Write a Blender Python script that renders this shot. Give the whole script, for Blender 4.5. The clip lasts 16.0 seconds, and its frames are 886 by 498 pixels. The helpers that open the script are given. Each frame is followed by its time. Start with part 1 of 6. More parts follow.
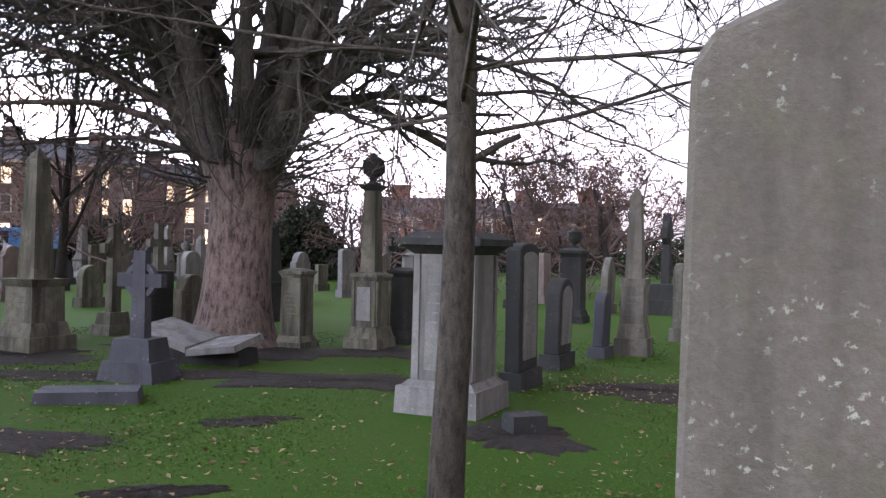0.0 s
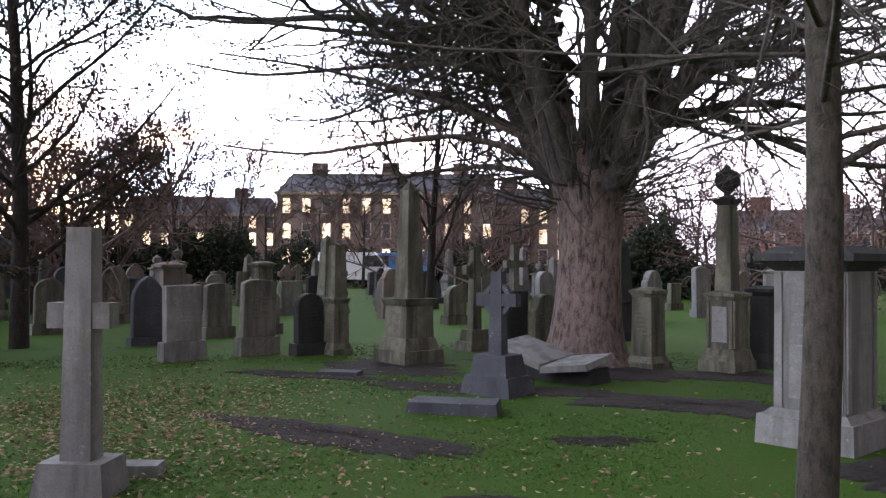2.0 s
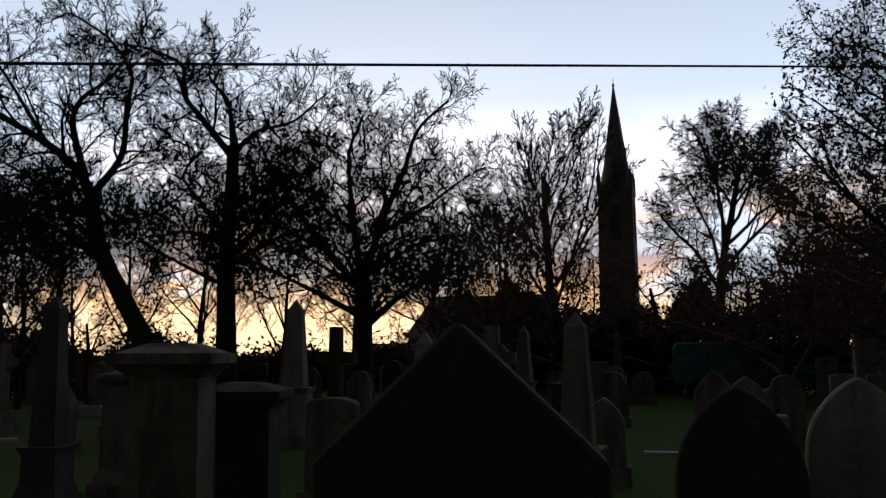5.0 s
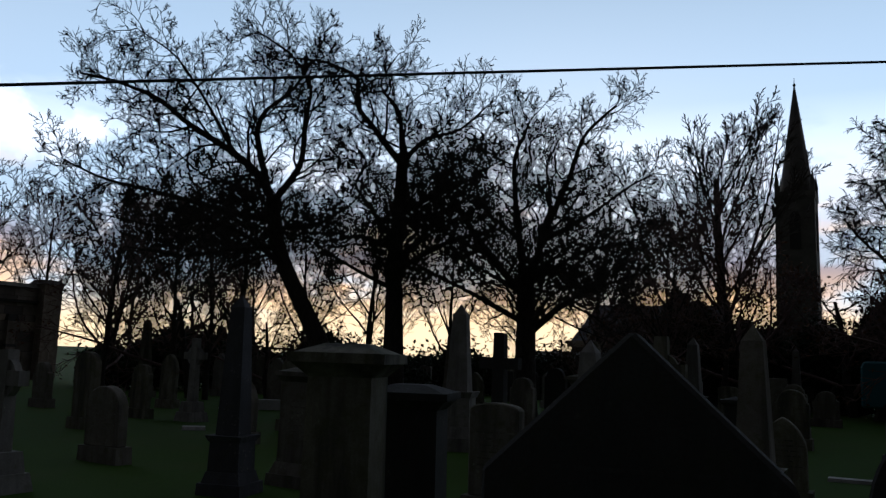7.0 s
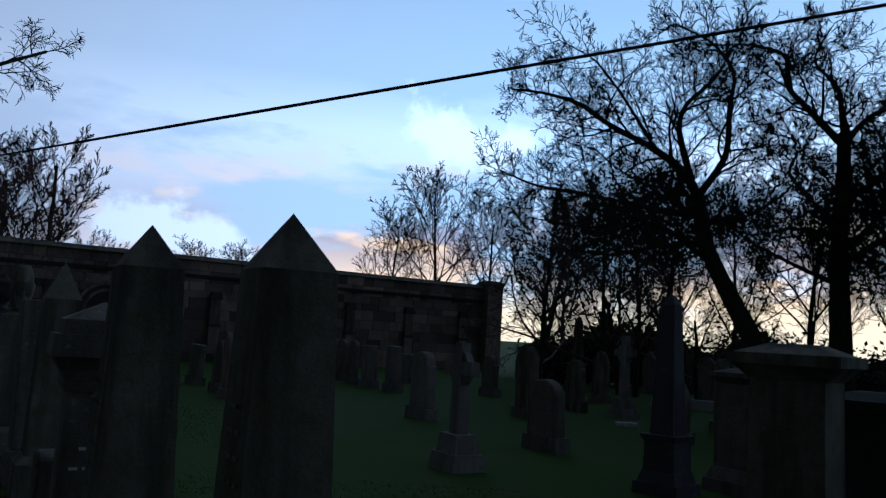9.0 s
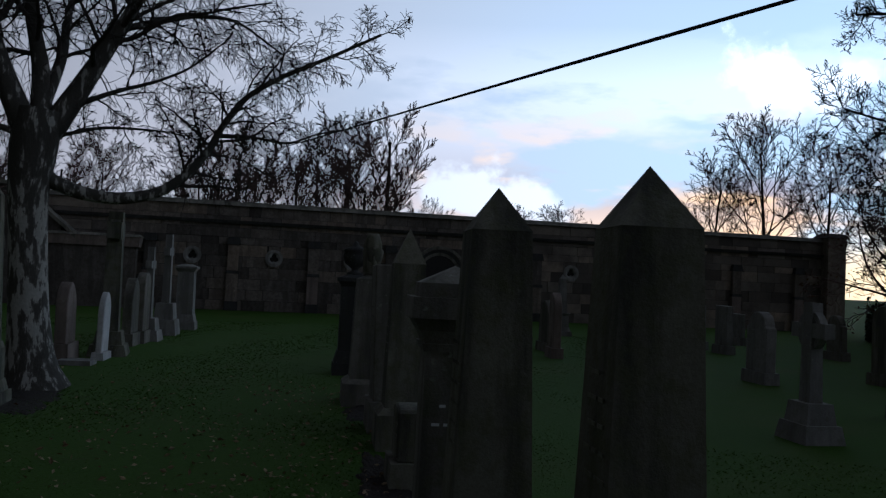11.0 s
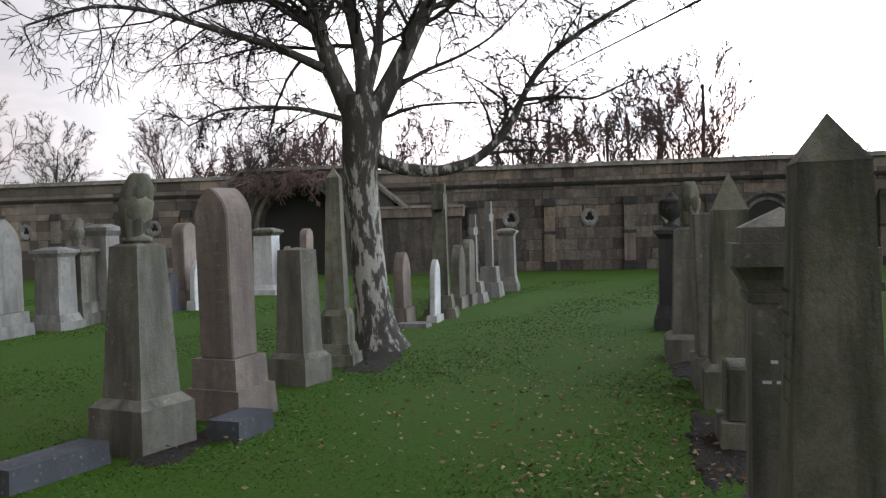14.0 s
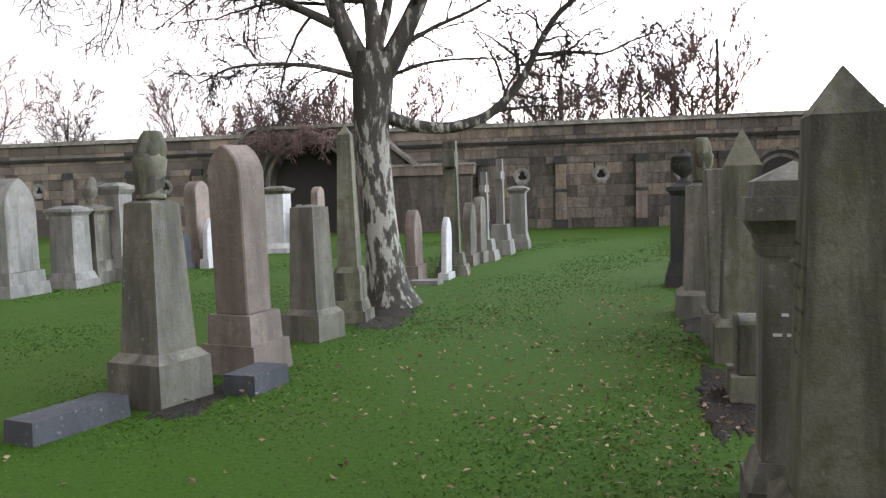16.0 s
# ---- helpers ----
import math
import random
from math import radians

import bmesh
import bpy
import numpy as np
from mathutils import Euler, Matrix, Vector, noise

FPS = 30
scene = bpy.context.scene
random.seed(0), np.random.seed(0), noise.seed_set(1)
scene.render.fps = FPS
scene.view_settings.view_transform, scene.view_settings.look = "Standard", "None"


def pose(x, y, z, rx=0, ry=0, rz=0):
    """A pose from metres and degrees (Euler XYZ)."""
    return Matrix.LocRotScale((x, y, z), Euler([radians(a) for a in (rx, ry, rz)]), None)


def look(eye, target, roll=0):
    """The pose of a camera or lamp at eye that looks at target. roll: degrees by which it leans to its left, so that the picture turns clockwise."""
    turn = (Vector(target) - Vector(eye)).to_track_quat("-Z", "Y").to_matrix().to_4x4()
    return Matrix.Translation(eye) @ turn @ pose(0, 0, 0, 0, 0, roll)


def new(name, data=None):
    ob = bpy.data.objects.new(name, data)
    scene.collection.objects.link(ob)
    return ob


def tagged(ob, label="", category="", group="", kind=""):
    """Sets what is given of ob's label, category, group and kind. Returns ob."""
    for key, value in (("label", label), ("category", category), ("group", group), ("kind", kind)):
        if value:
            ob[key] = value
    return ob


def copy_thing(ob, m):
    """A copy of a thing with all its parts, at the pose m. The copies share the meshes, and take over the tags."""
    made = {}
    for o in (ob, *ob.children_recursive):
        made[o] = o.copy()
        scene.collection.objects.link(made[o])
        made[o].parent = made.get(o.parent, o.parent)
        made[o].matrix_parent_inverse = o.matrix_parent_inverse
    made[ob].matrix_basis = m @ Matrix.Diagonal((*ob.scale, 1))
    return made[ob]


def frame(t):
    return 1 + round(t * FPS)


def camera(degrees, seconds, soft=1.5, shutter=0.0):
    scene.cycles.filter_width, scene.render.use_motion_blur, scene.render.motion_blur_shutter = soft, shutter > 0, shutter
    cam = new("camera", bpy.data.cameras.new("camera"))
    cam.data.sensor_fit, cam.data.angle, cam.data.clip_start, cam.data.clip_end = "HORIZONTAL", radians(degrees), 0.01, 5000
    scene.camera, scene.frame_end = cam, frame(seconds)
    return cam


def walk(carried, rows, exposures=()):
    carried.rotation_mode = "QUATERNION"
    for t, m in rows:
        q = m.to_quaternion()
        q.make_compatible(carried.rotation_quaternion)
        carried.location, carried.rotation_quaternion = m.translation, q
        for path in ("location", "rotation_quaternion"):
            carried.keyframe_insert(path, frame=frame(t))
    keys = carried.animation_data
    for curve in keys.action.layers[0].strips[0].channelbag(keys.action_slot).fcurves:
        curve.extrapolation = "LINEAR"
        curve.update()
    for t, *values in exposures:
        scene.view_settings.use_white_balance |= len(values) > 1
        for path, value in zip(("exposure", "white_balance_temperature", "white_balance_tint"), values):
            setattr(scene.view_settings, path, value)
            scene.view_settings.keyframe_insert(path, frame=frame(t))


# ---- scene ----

# ---------------------------------------------------------------- camera and walk
cam = camera(56.6, 16.0, soft=1.3)
EYE = 1.55
PATH = [
    (0, -0.01, -0.07, -1.39, -0.000, 0.168, -0.001),
    (0.5, 3.41, -0.08, -1.15, -0.002, 0.157, -0.002),
    (1, 11.57, 0.02, -0.60, 0.004, 0.166, -0.003),
    (1.5, 17.21, 0.23, -0.51, 0.020, 0.196, 0.000),
    (2, 24.11, 0.89, -0.30, 0.025, 0.203, 0.003),
    (2.5, 34.30, 1.95, 0.23, 0.020, 0.187, 0.006),
    (3, 43.80, 3.40, 0.63, 0.022, 0.172, 0.013),
    (3.5, 56.68, 4.87, 0.64, 0.013, 0.162, 0.025),
    (4, 69.53, 5.94, 1.25, -0.009, 0.143, 0.024),
    (4.5, 79.28, 6.89, 1.18, -0.013, 0.116, 0.016),
    (4.7, 81.57, 7.05, 0.81, -0.020, 0.101, 0.015),
    (6.8, 93.74, 7.58, -1.77, -0.015, 0.057, 0.013),
    (7, 95.30, 7.52, -1.94, -0.023, 0.051, 0.014),
    (7.5, 101.91, 7.42, -2.73, -0.049, 0.047, 0.017),
    (8, 109.02, 7.01, -2.56, -0.093, 0.053, 0.018),
    (8.5, 116.77, 6.82, -2.89, -0.099, 0.023, 0.012),
    (9, 124.23, 6.05, -3.32, -0.113, -0.027, 0.010),
    (9.5, 131.90, 4.74, -3.73, -0.129, -0.091, 0.014),
    (9.7, 135.03, 3.90, -3.69, -0.133, -0.107, 0.014),
    (11.8, 151.40, 2.44, -1.82, -0.156, -0.370, -0.002),
    (12, 153.49, 2.48, -1.46, -0.164, -0.388, -0.005),
    (12.5, 160.31, 1.64, 0.15, -0.193, -0.389, -0.003),
    (13, 164.48, 0.44, 0.45, -0.231, -0.353, 0.005),
    (13.5, 166.38, -0.16, 1.04, -0.227, -0.323, -0.002),
    (14, 167.88, -1.09, 1.41, -0.238, -0.346, -0.003),
    (14.5, 168.47, -1.88, 1.47, -0.232, -0.335, -0.010),
    (15, 168.53, -2.35, 1.34, -0.222, -0.330, -0.014),
    (15.5, 169.10, -2.97, 1.52, -0.222, -0.326, -0.017),
    (16, 168.62, -3.96, 1.59, -0.222, -0.321, -0.019),
]
walk(cam, [(t, pose(x, y, EYE + z, 90 + pitch, roll, yaw)) for t, yaw, pitch, roll, x, y, z in PATH],
     exposures=[(0.0, -0.28, 5950, 24), (1.0, -0.25, 5950, 24), (2.0, -0.55, 6000, 22), (2.5, -1.3, 6400, 20), (2.85, -2.5, 6500, 20), (3.2, -3.3, 6700, 20),
                (4.5, -3.7, 6650, 20), (5.5, -3.85, 6100, 14), (7.0, -3.95, 5600, 10), (8.0, -3.95, 5250, 8), (9.0, -4.05, 4650, 7), (9.7, -4.05, 4750, 7), (11.8, -3.4, 5600, 10),
                (12.3, -2.95, 5700, 10), (12.6, -2.5, 5800, 10), (13.0, -1.8, 6000, 11), (13.5, -1.45, 6200, 11), (14.0, -1.0, 6300, 12), (15.0, -0.52, 6400, 13), (16.0, -0.25, 6400, 13)])

# ---------------------------------------------------------------- sky and sun
SUN_AZ = 88.0      # degrees to the left of the first view


def build_sky():
    world = bpy.data.worlds.new("dusk_sky")
    scene.world = world
    world.use_nodes = True
    nt = world.node_tree
    nt.nodes.clear()
    N, L = nt.nodes.new, nt.links.new
    out, bg = N("ShaderNodeOutputWorld"), N("ShaderNodeBackground")
    sky = N("ShaderNodeTexSky")
    sky.sky_type, sky.sun_disc = "NISHITA", False
    sky.sun_elevation, sky.sun_rotation = radians(5.0), radians(-SUN_AZ)
    sky.altitude, sky.air_density, sky.dust_density, sky.ozone_density = 60, 1.0, 1.4, 1.6
    co = N("ShaderNodeTexCoord")
    sep = N("ShaderNodeSeparateXYZ")
    L(co.outputs["Generated"], sep.inputs[0])
    # drifting cloud banks low over the horizon
    mp = N("ShaderNodeMapping")
    mp.inputs["Scale"].default_value = (1.6, 1.6, 5.5)
    mp.inputs["Location"].default_value = (0.35, 0.1, 0.2)
    L(co.outputs["Generated"], mp.inputs[0])
    nz = N("ShaderNodeTexNoise")
    nz.inputs["Scale"].default_value, nz.inputs["Detail"].default_value, nz.inputs["Roughness"].default_value = 2.3, 9, 0.58
    L(mp.outputs[0], nz.inputs["Vector"])
    ramp = N("ShaderNodeValToRGB")
    ramp.color_ramp.elements[0].position, ramp.color_ramp.elements[1].position = 0.43, 0.53
    L(nz.outputs["Fac"], ramp.inputs[0])
    band = N("ShaderNodeMapRange")
    band.inputs["From Min"].default_value, band.inputs["From Max"].default_value = 0.30, 0.10
    L(sep.outputs["Z"], band.inputs["Value"])
    mul = N("ShaderNodeMath")
    mul.operation = "MULTIPLY"
    L(ramp.outputs["Color"], mul.inputs[0])
    L(band.outputs[0], mul.inputs[1])
    # clouds are warm and bright low down, pale higher up
    tint = N("ShaderNodeValToRGB")
    e = tint.color_ramp.elements
    e[0].position, e[0].color = 0.02, (3.6, 2.1, 0.9, 1)
    e[1].position, e[1].color = 0.24, (2.9, 2.8, 2.75, 1)
    mid = e.new(0.12)
    mid.color = (0.62, 0.52, 0.57, 1)
    L(sep.outputs["Z"], tint.inputs[0])
    # lit orange fringes where the cloud thins
    nf = N("ShaderNodeTexNoise")
    nf.inputs["Scale"].default_value, nf.inputs["Detail"].default_value = 5.5, 6
    L(mp.outputs[0], nf.inputs["Vector"])
    lit = N("ShaderNodeValToRGB")
    lit.color_ramp.elements[0].position, lit.color_ramp.elements[1].position = 0.50, 0.60
    L(nf.outputs["Fac"], lit.inputs[0])
    fringe = N("ShaderNodeMixRGB")
    fringe.inputs[2].default_value = (2.6, 1.5, 0.7, 1)
    high = N("ShaderNodeMapRange")
    high.inputs["From Min"].default_value, high.inputs["From Max"].default_value = 0.24, 0.14
    L(sep.outputs["Z"], high.inputs["Value"])
    lit_low = N("ShaderNodeMath")
    lit_low.operation = "MULTIPLY"
    L(lit.outputs[0], lit_low.inputs[0])
    L(high.outputs[0], lit_low.inputs[1])
    L(lit_low.outputs[0], fringe.inputs[0])
    L(tint.outputs[0], fringe.inputs[1])
    gain = N("ShaderNodeMixRGB")
    gain.blend_type, gain.inputs[0].default_value = "MULTIPLY", 1.0
    gain.inputs[2].default_value = (SKY_GAIN, SKY_GAIN, SKY_GAIN, 1)
    L(sky.outputs[0], gain.inputs[1])
    # thin veil whitens the sky
    veil = N("ShaderNodeMixRGB")
    veil.inputs[0].default_value = 0.72
    L(gain.outputs[0], veil.inputs[1])
    mix = N("ShaderNodeMixRGB")
    L(mul.outputs[0], mix.inputs[0])
    L(veil.outputs[0], mix.inputs[1])
    # the whole western sky glows after sunset and fades to the east
    dot = N("ShaderNodeVectorMath")
    dot.operation = "DOT_PRODUCT"
    dot.inputs[1].default_value = (-math.sin(radians(SUN_AZ)), math.cos(radians(SUN_AZ)), 0.12)
    L(co.outputs["Generated"], dot.inputs[0])
    glow = N("ShaderNodeMapRange")
    glow.interpolation_type = "SMOOTHSTEP"
    glow.inputs["From Min"].default_value, glow.inputs["From Max"].default_value = -0.45, 0.95
    glow.inputs["To Min"].default_value, glow.inputs["To Max"].default_value = SKY_EAST, SKY_WEST
    L(dot.outputs["Value"], glow.inputs["Value"])
    lean = N("ShaderNodeMapRange")
    lean.inputs["From Min"].default_value, lean.inputs["From Max"].default_value = 0.3, 0.85
    L(dot.outputs["Value"], lean.inputs["Value"])
    hue = N("ShaderNodeMixRGB")
    hue.inputs[1].default_value, hue.inputs[2].default_value = (1.8, 1.72, 1.75, 1), (1.33, 1.65, 1.93, 1)
    L(lean.outputs[0], hue.inputs[0])
    pale = N("ShaderNodeMixRGB")
    pale.inputs[1].default_value = (1.75, 1.6, 1.58, 1)
    L(lean.outputs[0], pale.inputs[0])
    L(fringe.outputs[0], pale.inputs[2])
    L(pale.outputs[0], mix.inputs[2])
    L(hue.outputs[0], veil.inputs[2])
    # single clouds: a torn white one over the crooked trees and a low bank above the wall
    sky_now = mix.outputs[0]
    nc = N("ShaderNodeTexNoise")
    nc.inputs["Scale"].default_value, nc.inputs["Detail"].default_value, nc.inputs["Roughness"].default_value = 11, 8, 0.6
    L(co.outputs["Generated"], nc.inputs["Vector"])
    for az, el, wide, tall, col in ((122.4, 13.4, 0.10, 0.034, (2.0, 2.1, 2.2, 1)), (144.5, 6.0, 0.12, 0.026, (1.9, 1.85, 1.8, 1))):
        a, b = radians(az), radians(el)
        off = N("ShaderNodeVectorMath")
        off.operation = "SUBTRACT"
        off.inputs[1].default_value = (-math.sin(a) * math.cos(b), math.cos(a) * math.cos(b), math.sin(b))
        L(co.outputs["Generated"], off.inputs[0])
        turn = N("ShaderNodeMapping")
        turn.vector_type = "TEXTURE"
        turn.inputs["Rotation"].default_value = (0, 0, a)
        turn.inputs["Scale"].default_value = (wide, 1.0, tall)
        L(off.outputs[0], turn.inputs[0])
        far = N("ShaderNodeVectorMath")
        far.operation = "LENGTH"
        L(turn.outputs[0], far.inputs[0])
        torn = N("ShaderNodeMath")
        torn.operation = "MULTIPLY_ADD"
        torn.inputs[1].default_value = -6.5
        L(nc.outputs["Fac"], torn.inputs[0])
        L(far.outputs["Value"], torn.inputs[2])
        body = N("ShaderNodeMapRange")
        body.interpolation_type = "SMOOTHSTEP"
        body.inputs["From Min"].default_value, body.inputs["From Max"].default_value = -2.2, -3.1
        L(torn.outputs[0], body.inputs["Value"])
        over = N("ShaderNodeMixRGB")
        over.inputs[2].default_value = col
        L(body.outputs[0], over.inputs[0])
        L(sky_now, over.inputs[1])
        sky_now = over.outputs[0]
    # afterglow along the western horizon
    low = N("ShaderNodeMapRange")
    low.interpolation_type = "SMOOTHSTEP"
    low.inputs["From Min"].default_value, low.inputs["From Max"].default_value = 0.085, 0.02
    L(sep.outputs["Z"], low.inputs["Value"])
    fade = N("ShaderNodeMath")
    fade.operation = "MULTIPLY"
    L(low.outputs[0], fade.inputs[0])
    L(lean.outputs[0], fade.inputs[1])
    after = N("ShaderNodeMixRGB")
    after.inputs[2].default_value = (2.5, 1.75, 0.95, 1)
    L(fade.outputs[0], after.inputs[0])
    L(sky_now, after.inputs[1])
    L(after.outputs[0], bg.inputs["Color"])
    # the sky darkens overhead
    zen = N("ShaderNodeMapRange")
    zen.interpolation_type = "SMOOTHSTEP"
    zen.inputs["From Min"].default_value, zen.inputs["From Max"].default_value = 0.22, 0.75
    zen.inputs["To Min"].default_value, zen.inputs["To Max"].default_value = 1.0, 0.28
    L(sep.outputs["Z"], zen.inputs["Value"])
    power = N("ShaderNodeMath")
    power.operation = "MULTIPLY"
    L(glow.outputs[0], power.inputs[0])
    L(zen.outputs[0], power.inputs[1])
    L(power.outputs[0], bg.inputs["Strength"])
    L(bg.outputs[0], out.inputs["Surface"])


SKY_EAST, SKY_WEST = 0.74, 9.4
SKY_GAIN = 0.12
build_sky()
sun = new("sun", bpy.data.lights.new("sun", "SUN"))
sun.data.energy, sun.data.angle, sun.data.color = 0.5, radians(12), (1.0, 0.72, 0.5)
sa = radians(SUN_AZ)
sun.matrix_world = look((-math.sin(sa) * 50, math.cos(sa) * 50, 6), (0, 0, 1))


# ---------------------------------------------------------------- materials
def material(name, rough=0.9):
    m = bpy.data.materials.new(name)
    m.use_nodes = True
    nt = m.node_tree
    b = nt.nodes["Principled BSDF"]
    b.inputs["Roughness"].default_value = rough
    b.inputs["Specular IOR Level"].default_value = 0.25
    return m, nt, b


def plain(name, col, rough=0.8, metal=0.0):
    m, nt, b = material(name, rough)
    b.inputs["Base Color"].default_value = (*col, 1)
    b.inputs["Metallic"].default_value = metal
    return m


def noise_node(nt, scale, detail=4, rough=0.55, vec=None):
    n = nt.nodes.new("ShaderNodeTexNoise")
    n.inputs["Scale"].default_value, n.inputs["Detail"].default_value, n.inputs["Roughness"].default_value = scale, detail, rough
    if vec:
        nt.links.new(vec, n.inputs["Vector"])
    return n


def ramp_node(nt, fac, stops):
    r = nt.nodes.new("ShaderNodeValToRGB")
    e = r.color_ramp.elements
    while len(e) > len(stops):
        e.remove(e[-1])
    while len(e) < len(stops):
        e.new(1.0)
    for k, (p, c) in zip(e, stops):
        k.position = p
        k.color = (*c, 1) if len(c) == 3 else c
    nt.links.new(fac, r.inputs[0])
    return r


def mix_node(nt, fac, a, b, blend="MIX"):
    n = nt.nodes.new("ShaderNodeMixRGB")
    n.blend_type = blend
    for sock, v in zip(n.inputs, (fac, a, b)):
        if isinstance(v, (int, float)):
            sock.default_value = v
        elif isinstance(v, tuple):
            sock.default_value = (*v, 1)
        else:
            nt.links.new(v, sock)
    return n.outputs[0]


def stone_mat(name, base, dark, moss, moss_amount=0.3, lichen=0.2, streak=0.5, spots=16, vary=0.0):
    """Weathered stone: grain, sooty vertical streaks, green algae and pale lichen."""
    m, nt, b = material(name, 0.92)
    co = nt.nodes.new("ShaderNodeTexCoord").outputs["Object"]
    info = nt.nodes.new("ShaderNodeObjectInfo")
    off = nt.nodes.new("ShaderNodeVectorMath")
    off.operation = "MULTIPLY_ADD"
    nt.links.new(info.outputs["Random"], off.inputs[0])
    off.inputs[1].default_value = (37, 53, 71)
    nt.links.new(co, off.inputs[2])
    v = off.outputs[0]
    stretch = nt.nodes.new("ShaderNodeMapping")
    stretch.inputs["Scale"].default_value = (4.6, 4.6, 0.6)
    nt.links.new(v, stretch.inputs[0])
    big = noise_node(nt, 1.7, 5, 0.6, v)
    st = noise_node(nt, 1.0, 5, 0.6, stretch.outputs[0])
    fine = noise_node(nt, 60, 3, 0.7, v)
    med = noise_node(nt, 9, 6, 0.65, v)
    c = ramp_node(nt, big.outputs["Fac"], [(0.3, tuple(x * 0.75 for x in base)), (0.7, tuple(min(1, x * 1.18) for x in base))]).outputs[0]
    s = ramp_node(nt, st.outputs["Fac"], [(0.44, (0, 0, 0)), (0.62, (streak,) * 3)]).outputs[0]
    c = mix_node(nt, s, c, dark)
    mo = ramp_node(nt, med.outputs["Fac"], [(0.62 - moss_amount * 0.5, (0, 0, 0)), (0.86 - moss_amount * 0.4, (0.85,) * 3)]).outputs[0]
    c = mix_node(nt, mo, c, moss)
    vor = nt.nodes.new("ShaderNodeTexVoronoi")
    vor.inputs["Scale"].default_value = spots
    vor.inputs["Randomness"].default_value = 1.0
    ragged = mix_node(nt, 0.06, v, noise_node(nt, 25, 4, 0.7, v).outputs["Color"], "ADD")
    nt.links.new(ragged, vor.inputs["Vector"])
    li = ramp_node(nt, vor.outputs["Distance"], [(0.12, (lichen,) * 3), (0.24, (0, 0, 0))]).outputs[0]
    sel = ramp_node(nt, big.outputs["Fac"], [(0.48, (0, 0, 0)), (0.6, (1, 1, 1))]).outputs[0]
    li = mix_node(nt, 1.0, li, sel, "MULTIPLY")
    c = mix_node(nt, li, c, (0.42, 0.42, 0.34))
    c = mix_node(nt, 0.32, c, fine.outputs["Fac"], "OVERLAY")
    if vary:
        tone = ramp_node(nt, info.outputs["Random"], [(0.0, (0.36, 0.35, 0.35)), (0.35, (0.72, 0.71, 0.71)), (0.7, (1.1, 1.05, 1.0)), (1.0, (1.4, 1.24, 1.08))]).outputs[0]
        c = mix_node(nt, vary, c, tone, "MULTIPLY")
    nt.links.new(c, b.inputs["Base Color"])
    bump = nt.nodes.new("ShaderNodeBump")
    bump.inputs["Strength"].default_value, bump.inputs["Distance"].default_value = 0.6, 0.015
    h = mix_node(nt, 0.5, med.outputs["Fac"], fine.outputs["Fac"])
    nt.links.new(h, bump.inputs["Height"])
    nt.links.new(bump.outputs[0], b.inputs["Normal"])
    return m


SANDSTONE = stone_mat("grey_sandstone", (0.17, 0.155, 0.13), (0.04, 0.038, 0.034), (0.085, 0.088, 0.05), 0.3, 0.3, 0.65)
GREENSTONE = stone_mat("algae_green_stone", (0.165, 0.155, 0.118), (0.03, 0.029, 0.026), (0.082, 0.086, 0.042), 0.35, 0.2, 0.8)
DARKSTONE = stone_mat("soot_black_stone", (0.045, 0.044, 0.042), (0.02, 0.02, 0.02), (0.036, 0.038, 0.025), 0.25, 0.15, 0.5)
PINKSTONE = stone_mat("pink_sandstone", (0.205, 0.163, 0.14), (0.075, 0.062, 0.055), (0.11, 0.10, 0.07), 0.2, 0.25, 0.5)
PALESTONE = stone_mat("pale_grey_stone", (0.225, 0.215, 0.20), (0.08, 0.077, 0.07), (0.13, 0.13, 0.09), 0.25, 0.3, 0.6)
WHITESTONE = stone_mat("white_marble", (0.50, 0.49, 0.48), (0.22, 0.21, 0.2), (0.3, 0.3, 0.25), 0.15, 0.1, 0.4)
GRANITE = stone_mat("blue_grey_granite", (0.075, 0.076, 0.085), (0.035, 0.035, 0.038), (0.06, 0.06, 0.05), 0.15, 0.3, 0.4)
SLABSTONE = stone_mat("lichened_slab_stone", (0.138, 0.119, 0.094), (0.085, 0.075, 0.058), (0.12, 0.108, 0.07), 0.28, 0.75, 0.7, 34)
BLOCKSTONE = stone_mat("coursed_wall_stone", (0.175, 0.155, 0.135), (0.045, 0.041, 0.037), (0.085, 0.074, 0.06), 0.42, 0.3, 0.5, 16, 0.9)
INSCRIPTION = plain("cut_lettering", (0.085, 0.078, 0.066), 0.9)
PALE_LETTER = plain("painted_lettering", (0.6, 0.6, 0.58), 0.8)
# near-black that puts the shade inside openings into the colour
OPENING_SHADE = plain("painted_opening_shade", (0.03, 0.028, 0.026), 0.95)


